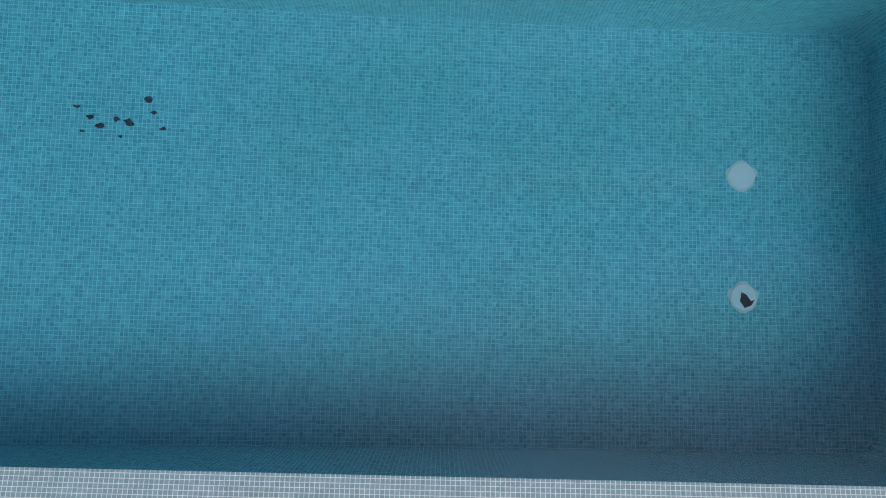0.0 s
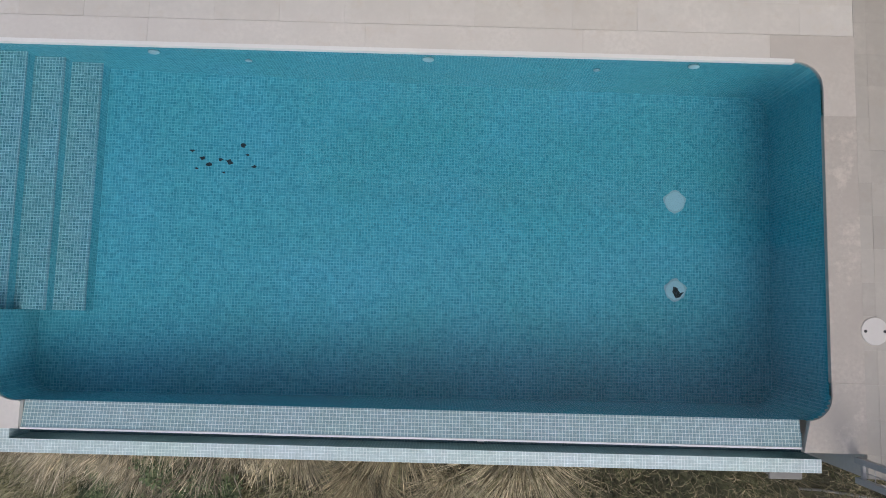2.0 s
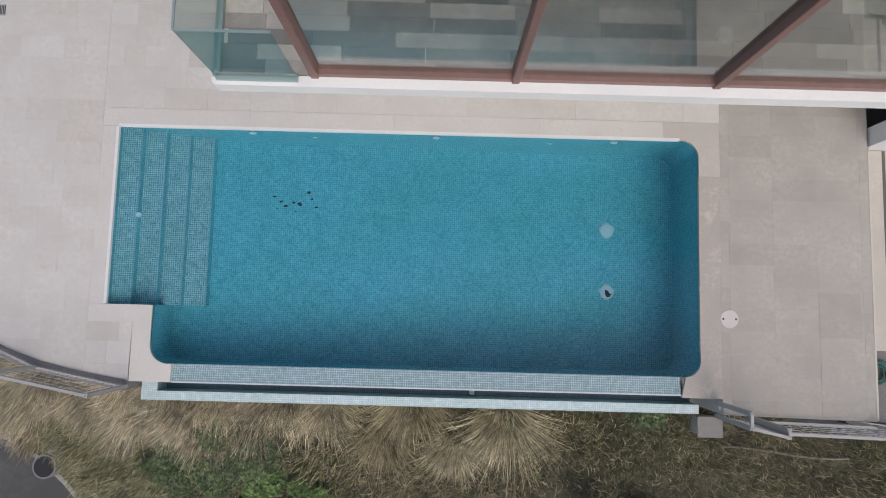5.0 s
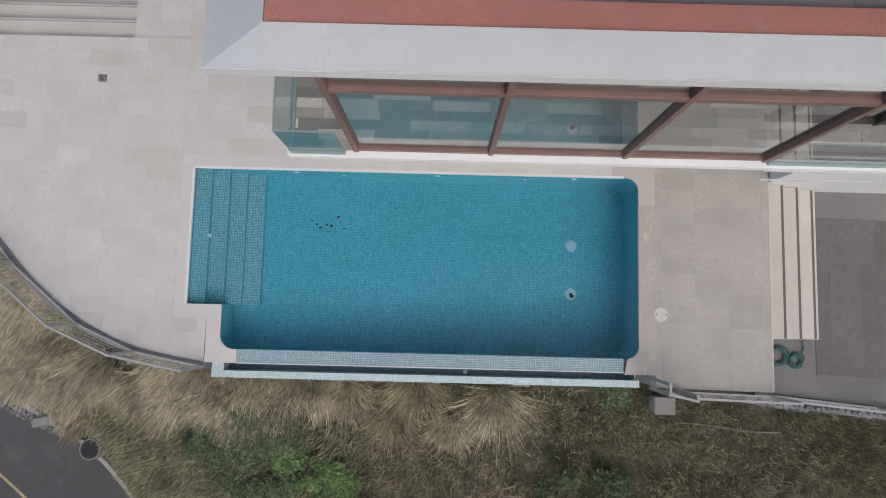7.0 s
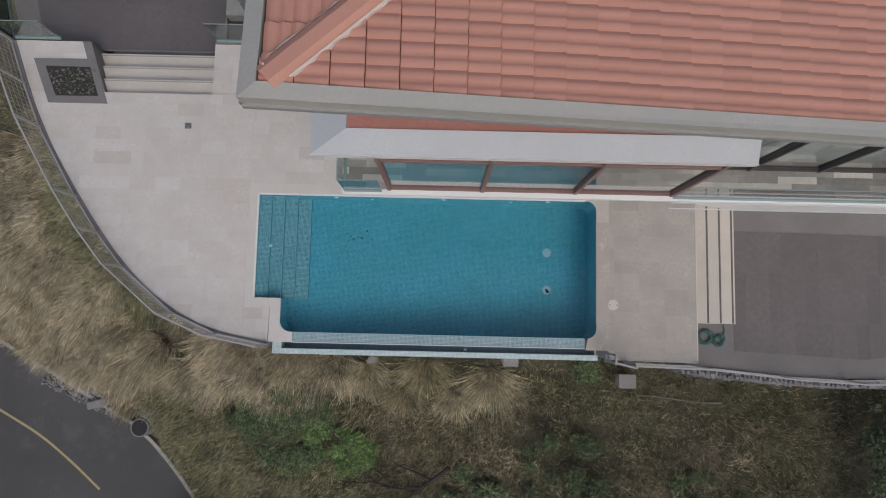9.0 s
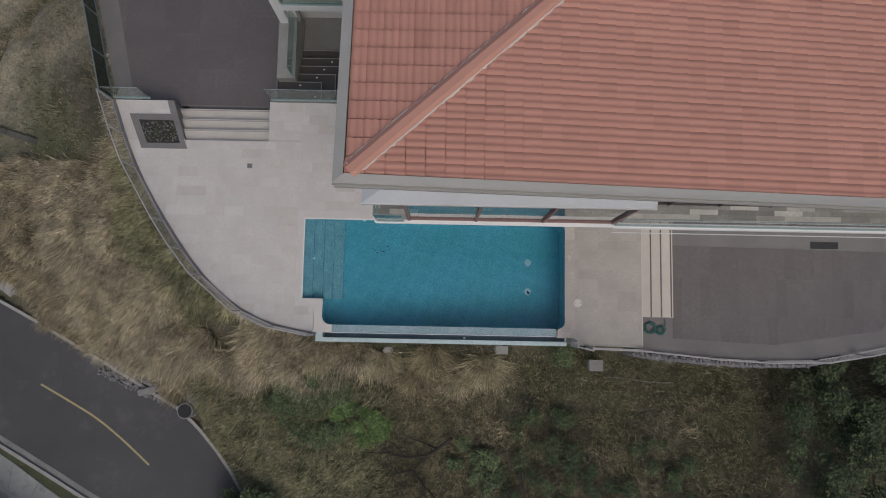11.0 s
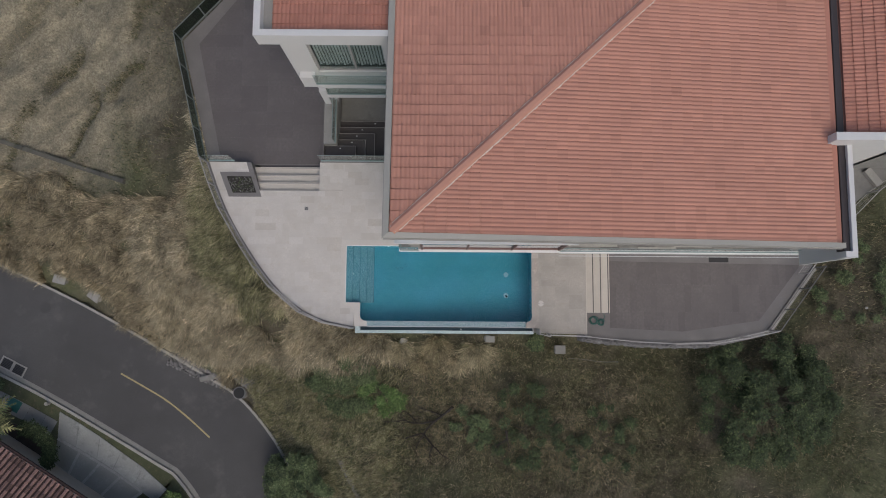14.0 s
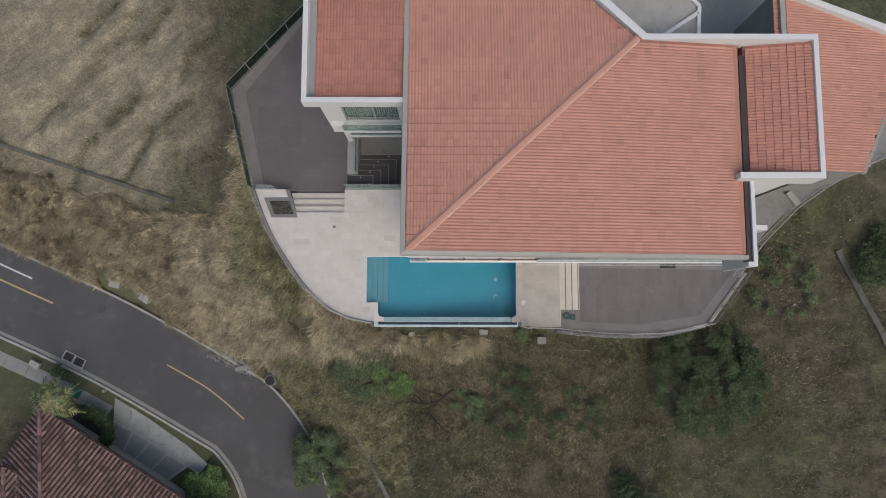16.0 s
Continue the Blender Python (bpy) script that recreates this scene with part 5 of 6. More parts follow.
tagged(part("stone_edging", bm, STONE), "rough grey stone edging below the deck fence", "stones", kind="stuff")


def gz(x, y):
    return float(ground_height(x, y))


for x, y, w, d, h in ((6.05, -2.28, 0.46, 0.36, 0.5), (2.6, -1.82, 0.42, 0.26, 0.35)):
    b = thing("concrete_block", "square weathered concrete block on the bank", "block", "concrete blocks")
    z = gz(x, y)
    part("body", softbox(x - w / 2, x + w / 2, y - d / 2, y + d / 2, z - 0.4, z + h, 0.03), PALECONC, b)
    part("cap", softbox(x - w / 2 - 0.03, x + w / 2 + 0.03, y - d / 2 - 0.03, y + d / 2 + 0.03, z + h, z + h + 0.05, 0.015), CONCRETE, b)
bm = bmesh.new()
tube(bm, [(6.5 + 0.35 * k, -2.75 - 0.02 * k + 0.03 * math.sin(k), gz(6.5 + 0.35 * k, -2.75) + 0.08) for k in range(8)], 0.022, 8)
solid("drain_pipe", bm, CONCRETE, "thin pale drain pipe lying in the grass", "pipe")

# roadside things
mh = thing("manhole", "round concrete manhole with a dark iron cover beside the kerb", "manhole")
mx, my = -12.55, -5.55
bm = bmesh.new()
mz = gz(mx, my) + 0.45
disc(bm, mx, my, mz - 1.6, mz + 0.22, 0.44, 28, 0.40)
part("ring", bm, STONE, mh)
bm = bmesh.new()
disc(bm, mx, my, mz + 0.2, mz + 0.235, 0.34, 28)
part("cover", bm, plain("black_iron", (0.022, 0.022, 0.023), 0.75), mh)
for x, y, tilt in ((-24.4, 1.5, 12), (-22.15, 0.45, -8)):
    p = thing("utility_pedestal", "small pale concrete utility pedestal on the verge", "pedestal", "utility pedestals")
    z = gz(x, y)
    m = pose(x, y, z, 0, 0, -25 + tilt)
    bm = bmesh.new()
    box(bm, -0.36, 0.36, -0.20, 0.20, -0.3, 0.36, m)
    part("body", bm, PALECONC, p)
    bm = bmesh.new()
    vs_ = box(bm, -0.44, 0.44, -0.27, 0.27, 0.36, 0.42, m)
    for v_ in vs_[4:]:
        v_.co.z += 0.12 * (v_.co.x - x)
    part("lid", bm, PALECONC, p)
sg = thing("storm_grating", "pair of dark iron storm drain gratings in the gutter", "grating")
for x, y in ((-28.15, -3.95), (-27.35, -4.35)):
    m = pose(x, y, ROADZ + 0.02, 0, 0, -25)
    bm = bmesh.new()
    for k in range(6):
        box(bm, -0.32, 0.32, -0.24 + 0.09 * k, -0.19 + 0.09 * k, -0.02, 0.02, m)
    part("grate", bm, IRON, sg)
    bm = bmesh.new()
    box(bm, -0.36, 0.36, -0.28, 0.30, -0.05, -0.0245, m)
    part("pit", bm, DARK, sg)
    bm = bmesh.new()
    for d_ in ((-0.46, -0.362, -0.36, 0.38), (0.362, 0.46, -0.36, 0.38), (-0.36, 0.36, -0.36, -0.282), (-0.36, 0.36, 0.302, 0.38)):
        box(bm, *d_, -0.05, 0.012, m)
    part("frame", bm, PALECONC, sg)
rng = random.Random(17)
bm = bmesh.new()
for _ in range(900):
    t = rng.random()
    x, y = (-17.5 + 3.4 * t, -3.55 - 1.45 * t) if rng.random() < 0.75 else (-13.2 + 1.9 * t, -4.05 - 1.1 * t)
    x, y = x + rng.uniform(-0.25, 0.25), y + rng.uniform(-0.4, 0.4)
    r = rng.uniform(0.05, 0.12)
    z = max(gz(x, y), ROADZ + 0.05)
    disc(bm, x, y, z - 0.1, z + r * 0.7, r, 6, r * 0.5)
head = bmesh.new()
beam(head, (-15.45, -4.85, ROADZ + 0.1), (-13.75, -4.42, ROADZ + 0.18), 0.34, 0.5)
bmesh.ops.bevel(head, geom=head.edges[:], offset=0.03, segments=2, affect="EDGES")
solid("culvert_headwall", head, CONCRETE, "low weathered concrete culvert headwall among grey rubble", "wall")
tagged(part("rubble", bm, STONE), "loose grey rubble beside the kerb", "rubble", kind="stuff")
for pts, w, lab in ([[(-6.15, -8.6), (-5.6, -9.6), (-4.6, -11.3), (-3.2, -13.6), (-1.5, -16.5)], 0.28, "pale concrete channel running down the slope"], [[(24.0, 3.2), (24.7, 1.6), (25.8, -1.0), (26.8, -3.4), (28.5, -8)], 0.4, "pale concrete channel across the bank"], [[(-40, 13.9), (-30.5, 10.9), (-24, 8.8), (-18.2, 6.9)], 0.295, "low grey concrete wall across the bank"]):
    line = smooth_line(pts, 0.8)
    bm = bmesh.new()
    for a, b in zip(line, line[1:]):
        beam(bm, (*a, gz(*a) + 0.0), (*b, gz(*b) + 0.0), w * 0.85, 0.36)
    solid("bank_wall", bm, BANKWALL if w > 0.29 else CONCRETE, lab, "wall", group="bank walls")

# concrete lane and fence at the house's east side
bm = bmesh.new()
lane_out = smooth_line([(15.9, 1.3), (16.9, 2.6), (18.2, 4.1), (19.8, 5.4), (22.2, 6.9), (26, 8.6)], 0.6)
lane_in = smooth_line([(13.2, 1.9), (13.3, 4.6), (13.5, 5.3), (16.2, 5.4), (20.0, 7.6), (25, 10.6)], 0.6)
lo = np.array([lane_out[int(i)] for i in np.linspace(0, len(lane_out) - 1, 24)])
li = np.array([lane_in[int(i)] for i in np.linspace(0, len(lane_in) - 1, 24)])
ribbon(bm, li, lo, -5.5, -0.85)
solid("side_lane", bm, CONCRETE, "grey concrete side lane curving round the house", "lane", "structure")
bm = bmesh.new()
beam(bm, (19.18, 6.03, -0.80), (19.70, 5.34, -0.80), 0.34, 0.3)
solid("lane_step", bm, PALECONC, "pale concrete step across the side lane", "step", "structure")
sel = [lo[i] for i in (1, 5, 9, 13, 17, 21)]
fence("lane_fence", sel, -0.85, "dark metal fence along the curved side lane", wires=3, mat=METAL)

# ---- neighbour's house below ----
nb = thing("neighbour_house", "low house with a weathered brown clay tile hip roof", "house")
NB = pose(-28.28, -7.33, -12.0, 0, 0, -31.1)


def hip_roof(name, m, w, d, rise, seed):
    """A hipped roof from a corner: a dark bed, rows of cover tiles and ridge tiles."""
    rr = random.Random(seed)
    h = d / 2
    k = rise / h
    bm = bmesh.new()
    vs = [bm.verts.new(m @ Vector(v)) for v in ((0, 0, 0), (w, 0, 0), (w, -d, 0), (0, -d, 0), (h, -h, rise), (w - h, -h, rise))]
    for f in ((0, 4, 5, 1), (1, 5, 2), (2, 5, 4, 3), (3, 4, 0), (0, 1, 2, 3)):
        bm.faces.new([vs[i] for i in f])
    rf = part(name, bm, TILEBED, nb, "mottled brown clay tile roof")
    bm = bmesh.new()

    def row(p, q):
        n_ = max(1, int((q - p).length / 0.42))
        for i in range(n_):
            a, b = p.lerp(q, i / n_), p.lerp(q, (i + 1.06) / n_)
            lift = Vector((0, 0, rr.uniform(0.03, 0.05)))
            tube(bm, [m @ (a + lift), m @ (b + lift - Vector((0, 0, 0.02)))], 0.105, 6, 0.85)

    for i in range(int(w / 0.31)):
        x = 0.15 + 0.31 * i
        top = min(x, w - x, h)
        row(Vector((x, 0.08, 0)), Vector((x, -top, k * top)))
    for i in range(int(d / 0.31)):
        y = -0.15 - 0.31 * i
        top = min(-y, d + y)
        row(Vector((-0.08, y, 0)), Vector((top, y, k * top)))
    c = part("cover_tiles", bm, TILEOLD, rf)
    c["kind"] = "stuff"
    bm = bmesh.new()
    for a, b in (((0, 0, 0.08), (h, -h, rise + 0.08)), ((h, -h, rise + 0.08), (w - h, -h, rise + 0.08))):
        a, b = Vector(a), Vector(b)
        for i in range(14):
            tube(bm, [m @ a.lerp(b, i / 14), m @ a.lerp(b, (i + 1.1) / 14)], 0.15, 7, 0.88)
    part("ridge_tiles", bm, TILEOLD, rf)
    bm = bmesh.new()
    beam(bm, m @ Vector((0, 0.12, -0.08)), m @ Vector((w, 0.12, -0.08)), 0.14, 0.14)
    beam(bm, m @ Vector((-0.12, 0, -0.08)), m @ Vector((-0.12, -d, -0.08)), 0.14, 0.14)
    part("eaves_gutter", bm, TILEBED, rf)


bm = bmesh.new()
box(bm, 0.6, 15.4, -11.4, -0.6, -3.6, -0.02, NB)
box(bm, 1.0, 7.6, -11.3, -4.9, -3.6, 0.55, NB)
part("wall", bm, plain("cream_render", (0.5, 0.46, 0.4), 0.8), nb)
hip_roof("roof", NB, 16.0, 12.0, 2.3, 5)
hip_roof("porch_roof", NB @ pose(0.45, -4.3, 0.6, 0, 0, 0), 7.6, 7.6, 1.5, 6)
for x, y, w, d, h, nm, lab, cat, mat in ((-27.45, -6.55, 0.95, 0.75, 0.012, "meter_cover", "flat green cover set in the footpath", "cover", HOSE), (-30.5, -4.48, 0.75, 0.45, 0.3, "utility_box", "small pale utility box on the footpath", "box", PALECONC)):
    m = pose(x, y, ROADZ + 0.13, 0, 0, -27)
    bm = bmesh.new()
    box(bm, -w / 2, w / 2, -d / 2, d / 2, -0.05, h, m)
    bmesh.ops.bevel(bm, geom=bm.edges[:], offset=0.01, segments=1, affect="EDGES")
    solid(nm, bm, mat, lab, cat)
bm = bmesh.new()
disc(bm, -25.19, -6.44, ROADZ, ROADZ + 0.45, 0.13, 14, 0.11)
solid("bollard", bm, PALECONC, "short pale concrete bollard on the verge", "bollard")


# ---- grass ----
def grass(name, pts, length, width, mat, lean, spread, seed, label, category="grass", base=None, droop=0.5, parent=None, tone=1.0):
    """Blades of grass at points of the plan: bent strips that lean one way with some scatter."""
    r = np.random.RandomState(seed)
    n = len(pts)
    x, y = pts[:, 0], pts[:, 1]
    z = ground_height(x, y) if base is None else base
    L = length * r.uniform(0.55, 1.25, n)
    a = r.uniform(0, 2 * np.pi, n)
    dx, dy = lean[..., 0] + spread * np.cos(a), lean[..., 1] + spread * np.sin(a)
    h = np.hypot(dx, dy)
    tilt = np.clip(h, 0.1, 1.3)
    ux, uy = dx / h, dy / h
    w = width * r.uniform(0.6, 1.3, n)
    px, py = -uy * w / 2, ux * w / 2
    V = np.empty((n, 5, 3))
    for k, (f, lift, half) in enumerate(((0.0, 0.0, 1.0), (0.55, 0.62, 0.8))):
        cx, cy, cz = x + ux * L * tilt * f * 0.6, y + uy * L * tilt * f * 0.6, z + L * lift
        V[:, 2 * k] = np.c_[cx + px * half, cy + py * half, cz]
        V[:, 2 * k + 1] = np.c_[cx - px * half, cy - py * half, cz]
    V[:, 4] = np.c_[x + ux * L * tilt * 0.85, y + uy * L * tilt * 0.85, z + L * (0.62 + 0.25 * (1 - droop) - 0.2 * droop * (tilt > 0.7))]
    base_i = 5 * np.arange(n)[:, None]
    quads, tris = base_i + np.array([0, 1, 3, 2]), base_i + np.array([2, 3, 4])
    flat = np.concatenate([quads, tris], 1).ravel()
    ob = mesh_object(name, V.reshape(-1, 3), flat, np.tile([4, 3], n), mat, parent)
    shade = ob.data.attributes.new("tone", "FLOAT_VECTOR", "POINT")
    shade.data.foreach_set("vector", np.repeat(np.full(n, 1.0) * tone, 15).astype(np.float32))
    if parent is not None:
        return ob
    return tagged(ob, label, category, kind="stuff")


def scatter(n, x0, x1, y0, y1, keep, seed, clumps=0, tight=0.25):
    r = np.random.RandomState(seed)
    if clumps:
        c = np.c_[r.uniform(x0, x1, clumps), r.uniform(y0, y1, clumps)]
        p = c[r.randint(0, clumps, n)] + r.normal(0, tight, (n, 2)) * r.uniform(0.3, 1.2, (n, 1))
    else:
        p = np.c_[r.uniform(x0, x1, n), r.uniform(y0, y1, n)]
    return p[keep(p[:, 0], p[:, 1])]


def tufts(n, clumps, x0, x1, y0, y1, keep, seed, tight=0.16, burst=0.55):
    """Points in tight tufts, with the way each blade bends: out of its tuft and down the bank."""
    r = np.random.RandomState(seed)
    c = np.c_[r.uniform(x0, x1, clumps * 3), r.uniform(y0, y1, clumps * 3)]
    c = c[keep(c[:, 0], c[:, 1])][:clumps]
    i = r.randint(0, len(c), n)
    size = r.uniform(0.6, 1.4, len(c))[i, None]
    o = r.normal(0, 1, (n, 2))
    p = c[i] + o * tight * size
    ok = keep(p[:, 0], p[:, 1])
    way = r.normal(0, 0.22, (len(c), 2))[i]
    return p[ok], (0.72 * downhill(p) + burst * o * 0.6 + way)[ok], (0.55 + 0.5 * size[:, 0])[ok], r.uniform(0.42, 1.42, len(c))[i][ok]


ARC_X, ARC_Y = ARC[:, 0][::-1], ARC[:, 1][::-1]


def off_terrace(x, y):
    """True on the open bank, clear of terraces, decks and house."""
    order = np.argsort(ARC[:, 0])
    edge = np.interp(x, ARC[order, 0], ARC[order, 1], left=1e9)
    west = (x < -3.64) & (y < edge - 0.12)
    nwx = np.interp(y, [5.9, 11.75, 16.4], [-10.5, -12.0, -7.8])
    north = (y >= 5.8) & (x < nwx)
    front = (x >= -3.64) & (x < 4.15) & (y < -1.5)
    e = np.interp(x, [4.15, 6.4, 8.6, 11.1, 13, 14.8, 16.6, 18.2, 19.8, 22.2, 26], [-1.75, -1.75, -2.15, -2.2, -1.95, -1.5, 1.0, 3.7, 5.0, 6.5, 8.2])
    eastern = (x >= 4.15) & (y < e)
    rub = np.abs(0.406 * (x + 17.6) + 0.914 * (y + 3.4) - 0.35) < 1.0
    clear = (np.hypot(x + 12.45, y + 5.75) > 0.95) & ~(rub & (x > -17.8) & (x < -13.8))
    return (west | north | front | eastern) & (kerb_distance(x, y) > 0.35) & clear


def downhill(p):
    e = 0.4
    gx = ground_height(p[:, 0] + e, p[:, 1]) - ground_height(p[:, 0] - e, p[:, 1])
    gy = ground_height(p[:, 0], p[:, 1] + e) - ground_height(p[:, 0], p[:, 1] - e)
    g = -np.c_[gx, gy]
    return g / (np.linalg.norm(g, axis=1)[:, None] + 1e-6)


in_straw = lambda x, y: off_terrace(x, y) & (y > -3.3 + 0.25 * np.sin(1.7 * x)) & (x < -2.6) & (y < 6.5 + 0.2 * x + 4) & ~((x < -8.2) & (x > -0.9 * y - 11.2 + 0.7 * np.sin(2.1 * y)))
p, w, s, k = tufts(105000, 360, -17, -2.6, -5.5, 5.8, in_straw, 1)
grass("straw_grass", p, 0.78 * s, 0.022, STRAW, w, 0.22, 2, "long dry straw-coloured grass falling down the bank", tone=k)
p, w, s, k = tufts(46000, 150, -13.5, -8, -0.5, 7.5, lambda x, y: off_terrace(x, y) & (x > -0.9 * y - 11.5), 3)
grass("pale_green_grass", p, 0.68 * s, 0.022, MIXGRASS, w, 0.22, 4, "long olive and straw grass beside the terrace fence", tone=k)
p, w, s, k = tufts(100000, 760, -34, -12, -5, 10.5, lambda x, y: off_terrace(x, y) & (y < np.interp(x, [-40, -30.5, -24, -18.2, -14, -10], [12.6, 9.7, 7.6, 5.8, 6.6, 8.5]) + 0.35 * np.sin(1.3 * x)) & (kerb_distance(x, y) < 10.5) & ~((x < -20.5) & (x > -25.8) & (kerb_distance(x, y) < 1.6)), 5, 0.16)
grass("brown_grass", p, 0.55 * s, 0.026, BROWNGRASS, w, 0.25, 6, "dry brown grass on the bank above the road", tone=k)
p, w, s, k = tufts(26000, 200, -17, -9, 4.5, 13, lambda x, y: off_terrace(x, y) & (x > np.interp(y, [4.5, 6, 9, 13], [-16, -13.9, -13.3, -12.8]) + 0.4 * np.sin(2.3 * y)), 7, 0.2)
grass("tan_grass", p, 0.6 * s, 0.026, STRAW, w, 0.25, 8, "tan tufted grass beside the sunken deck", tone=k)


def tussock(x, y, n, length, seed, mat=STRAW, lean=(0.15, -0.75)):
    r = np.random.RandomState(seed)
    t = thing("grass_tussock", "dense arching tussock of dry ornamental grass", "grass tussock", "grass tussocks")
    for nm, k, rad, m_, ln in (("dry_tuft", n, 0.17, mat, length), ("green_tuft", n // 2, 0.15, MIXGRASS, 0.8 * length)):
        p = np.c_[r.normal(x, rad, k), r.normal(y, rad * 0.8, k)]
        out_ = (p - np.array([x, y])) / rad * np.array([0.40, 0.26])
        g = grass(nm, p, ln * r.uniform(0.5, 1.0, k), 0.013, m_, np.array(lean) + out_, 0.34, seed, "", droop=0.8, parent=t)
        g["kind"] = "stuff"
    return t


tr = random.Random(8)
spots = [(-2.10, -2.35, 0.95), (-0.1, -2.05, 1.1), (2.0, -2.35, 1.2), (-0.75, -3.0, 0.8), (0.85, -3.1, 0.65), (-3.9, -1.75, 1.05), (-6.06, -1.75, 1.05), (-7.4, -1.9, 1.0), (-6.9, -1.2, 0.9), (-4.9, -1.9, 1.0)]
spots += [(-8.4 + 0.62 * k, 1.0 - 0.38 * k + tr.uniform(-0.7, -0.1), tr.uniform(0.8, 1.0)) for k in range(4)]
for i, (x, y, ln) in enumerate(spots):
    tussock(x, y, 2000, ln * 1.1, 40 + i, (BROWNGRASS, TUSSOCK)[i % 2], lean=(tr.uniform(-0.2, 0.2), -0.62))
rr = random.Random(52)
for x, y, s in ((23.4, -2.4, 0.04), (24.7, 5.0, 0.05), (24.2, 4.0, 0.06), (23.9, 2.9, 0.04), (24.2, 1.3, 0.05), (21.1, -0.1, 0.06), (19.3, -0.8, 0.04), (-1.9, -2.0, 0.16), (2.5, -1.8, 0.16)):
    bm = bmesh.new()
    bmesh.ops.create_icosphere(bm, subdivisions=2, radius=s)
    for v in bm.verts:
        v.co = Vector((v.co.x * 1.3, v.co.y, v.co.z * 0.6)) * rr.uniform(0.85, 1.15) + Vector((x, y, gz(x, y) + 0.3 * s + 0.06))
    solid("stone", bm, PALECONC, "pale rounded stone lying on the grassy bank", "stone", group="pale stones")
# dead bushes
for stems in ([[(0.75, -5.4), (0.2, -5.9), (-0.25, -6.3), (-0.8, -7.05)], [(-0.25, -6.3), (-1.2, -6.5), (-2.1, -6.45), (-3.0, -6.6)], [(-0.8, -7.05), (-0.3, -7.6), (0.1, -8.0), (0.7, -8.3)], [(-0.8, -7.05), (-1.1, -7.6), (-1.3, -8.1)], [(-0.8, -7.05), (-1.5, -7.3), (-1.95, -7.5)], [(0.2, -5.9), (-0.4, -5.7), (-0.95, -5.6)], [(-0.3, -7.6), (-0.5, -8.1), (-0.4, -8.6)], [(-1.2, -6.5), (-1.5, -6.1), (-2.0, -5.9)]], [[(3.45, -6.4), (3.5, -6.8), (3.6, -7.15)], [(3.5, -6.8), (3.15, -7.1), (2.8, -7.75)], [(3.15, -7.1), (2.9, -7.2), (2.6, -7.15)]]):
    t = thing("dead_bush", "bare dark branches of a fallen dead bush", "bush", "dead bushes")
    rr = random.Random(len(stems))
    for k, st_ in enumerate(stems):
        line = smooth_line(st_, 0.25)
        bm = bmesh.new()
        pts = [(x + rr.uniform(-0.03, 0.03), y + rr.uniform(-0.03, 0.03), gz(x, y) + 0.48 + 0.05 * math.sin(i)) for i, (x, y) in enumerate(line)]
        tube(bm, pts, 0.075 if k == 0 else 0.045, 6, 0.35)
        for i in range(1, len(pts)):
            for _ in range(2):
                a = rr.uniform(0, 6.283)
                q = Vector(pts[i])
                e = q + Vector((math.cos(a), math.sin(a), rr.uniform(-0.1, 0.2))) * rr.uniform(0.2, 0.55)
                tube(bm, [q, q.lerp(e, 0.5) + Vector((0, 0, 0.03)), e], 0.015, 4, 0.4)
        part("branch", bm, BARKDARK, t)
p = scatter(42000, -13, -2, -12, -2.2, lambda x, y: off_terrace(x, y) & (y < -0.36 * (x + 3) - 3.2), 21, 420, 0.4)
grass("olive_grass", p, 0.42, 0.022, MIXGRASS, 0.5 * downhill(p), 0.55, 22, "olive and straw grass on the bank by the road bend", tone=0.8)
p = scatter(52000, -2, 13, -9, -2.2, lambda x, y: off_terrace(x, y), 23, 330, 0.42)
grass("dry_weeds", p, 0.30, 0.011, SHORT, 0.3 * downhill(p), 0.8, 24, "dry twiggy weeds on the bank below the pool")
p = scatter(26000, -8, 10, -16, -3.6, lambda x, y: off_terrace(x, y) & (np.sin(0.9 * x + 1.3 * np.sin(0.7 * y)) + np.sin(1.1 * y + 0.5 * x) > -0.2), 25, 520, 0.3)
grass("straw_weeds", p, 0.42, 0.013, BROWNGRASS, 0.35 * downhill(p), 0.8, 26, "scattered dry straw weeds on the lower bank", tone=0.7)
p = scatter(130000, -9, 32, -22, 6.2, lambda x, y: off_terrace(x, y) & (y < -1.6 + np.maximum(x - 13, 0)) & (y < -0.36 * (x + 3) - 3.2 + np.maximum(x + 2, 0) * 1.2), 9, 1500, 0.6)
grass("bank_turf", p, 0.26, 0.022, SHORT, 0.4 * downhill(p), 0.6, 10, "thin olive and brown turf on the lower bank")
p = scatter(30000, -45, -10, 6, 32, lambda x, y: off_terrace(x, y) & ((x + 24) ** 2 + (y - 15.5) ** 2 > 55), 12, 600, 0.7)
grass("field_turf", p, 0.25, 0.035, SHORT, 0.4 * downhill(p), 0.6, 13, "thin dry turf round the bare earth")

r = np.random.RandomState(61)
pts = []
for w_, depth, line in GULLIES:
    q = smooth_line(line, 0.15)
    q = q[r.randint(0, len(q), 700)]
    pts.append(q + r.normal(0, 0.20, q.shape) + 0.15 * np.sin(3 * q[:, ::-1]))
p = np.concatenate(pts)
p = p[off_terrace(p[:, 0], p[:, 1])]
grass("furrow_grass", p, 0.22, 0.03, SHORT, 0.3 * downhill(p), 0.7, 62, "dark olive grass growing along worn furrows")


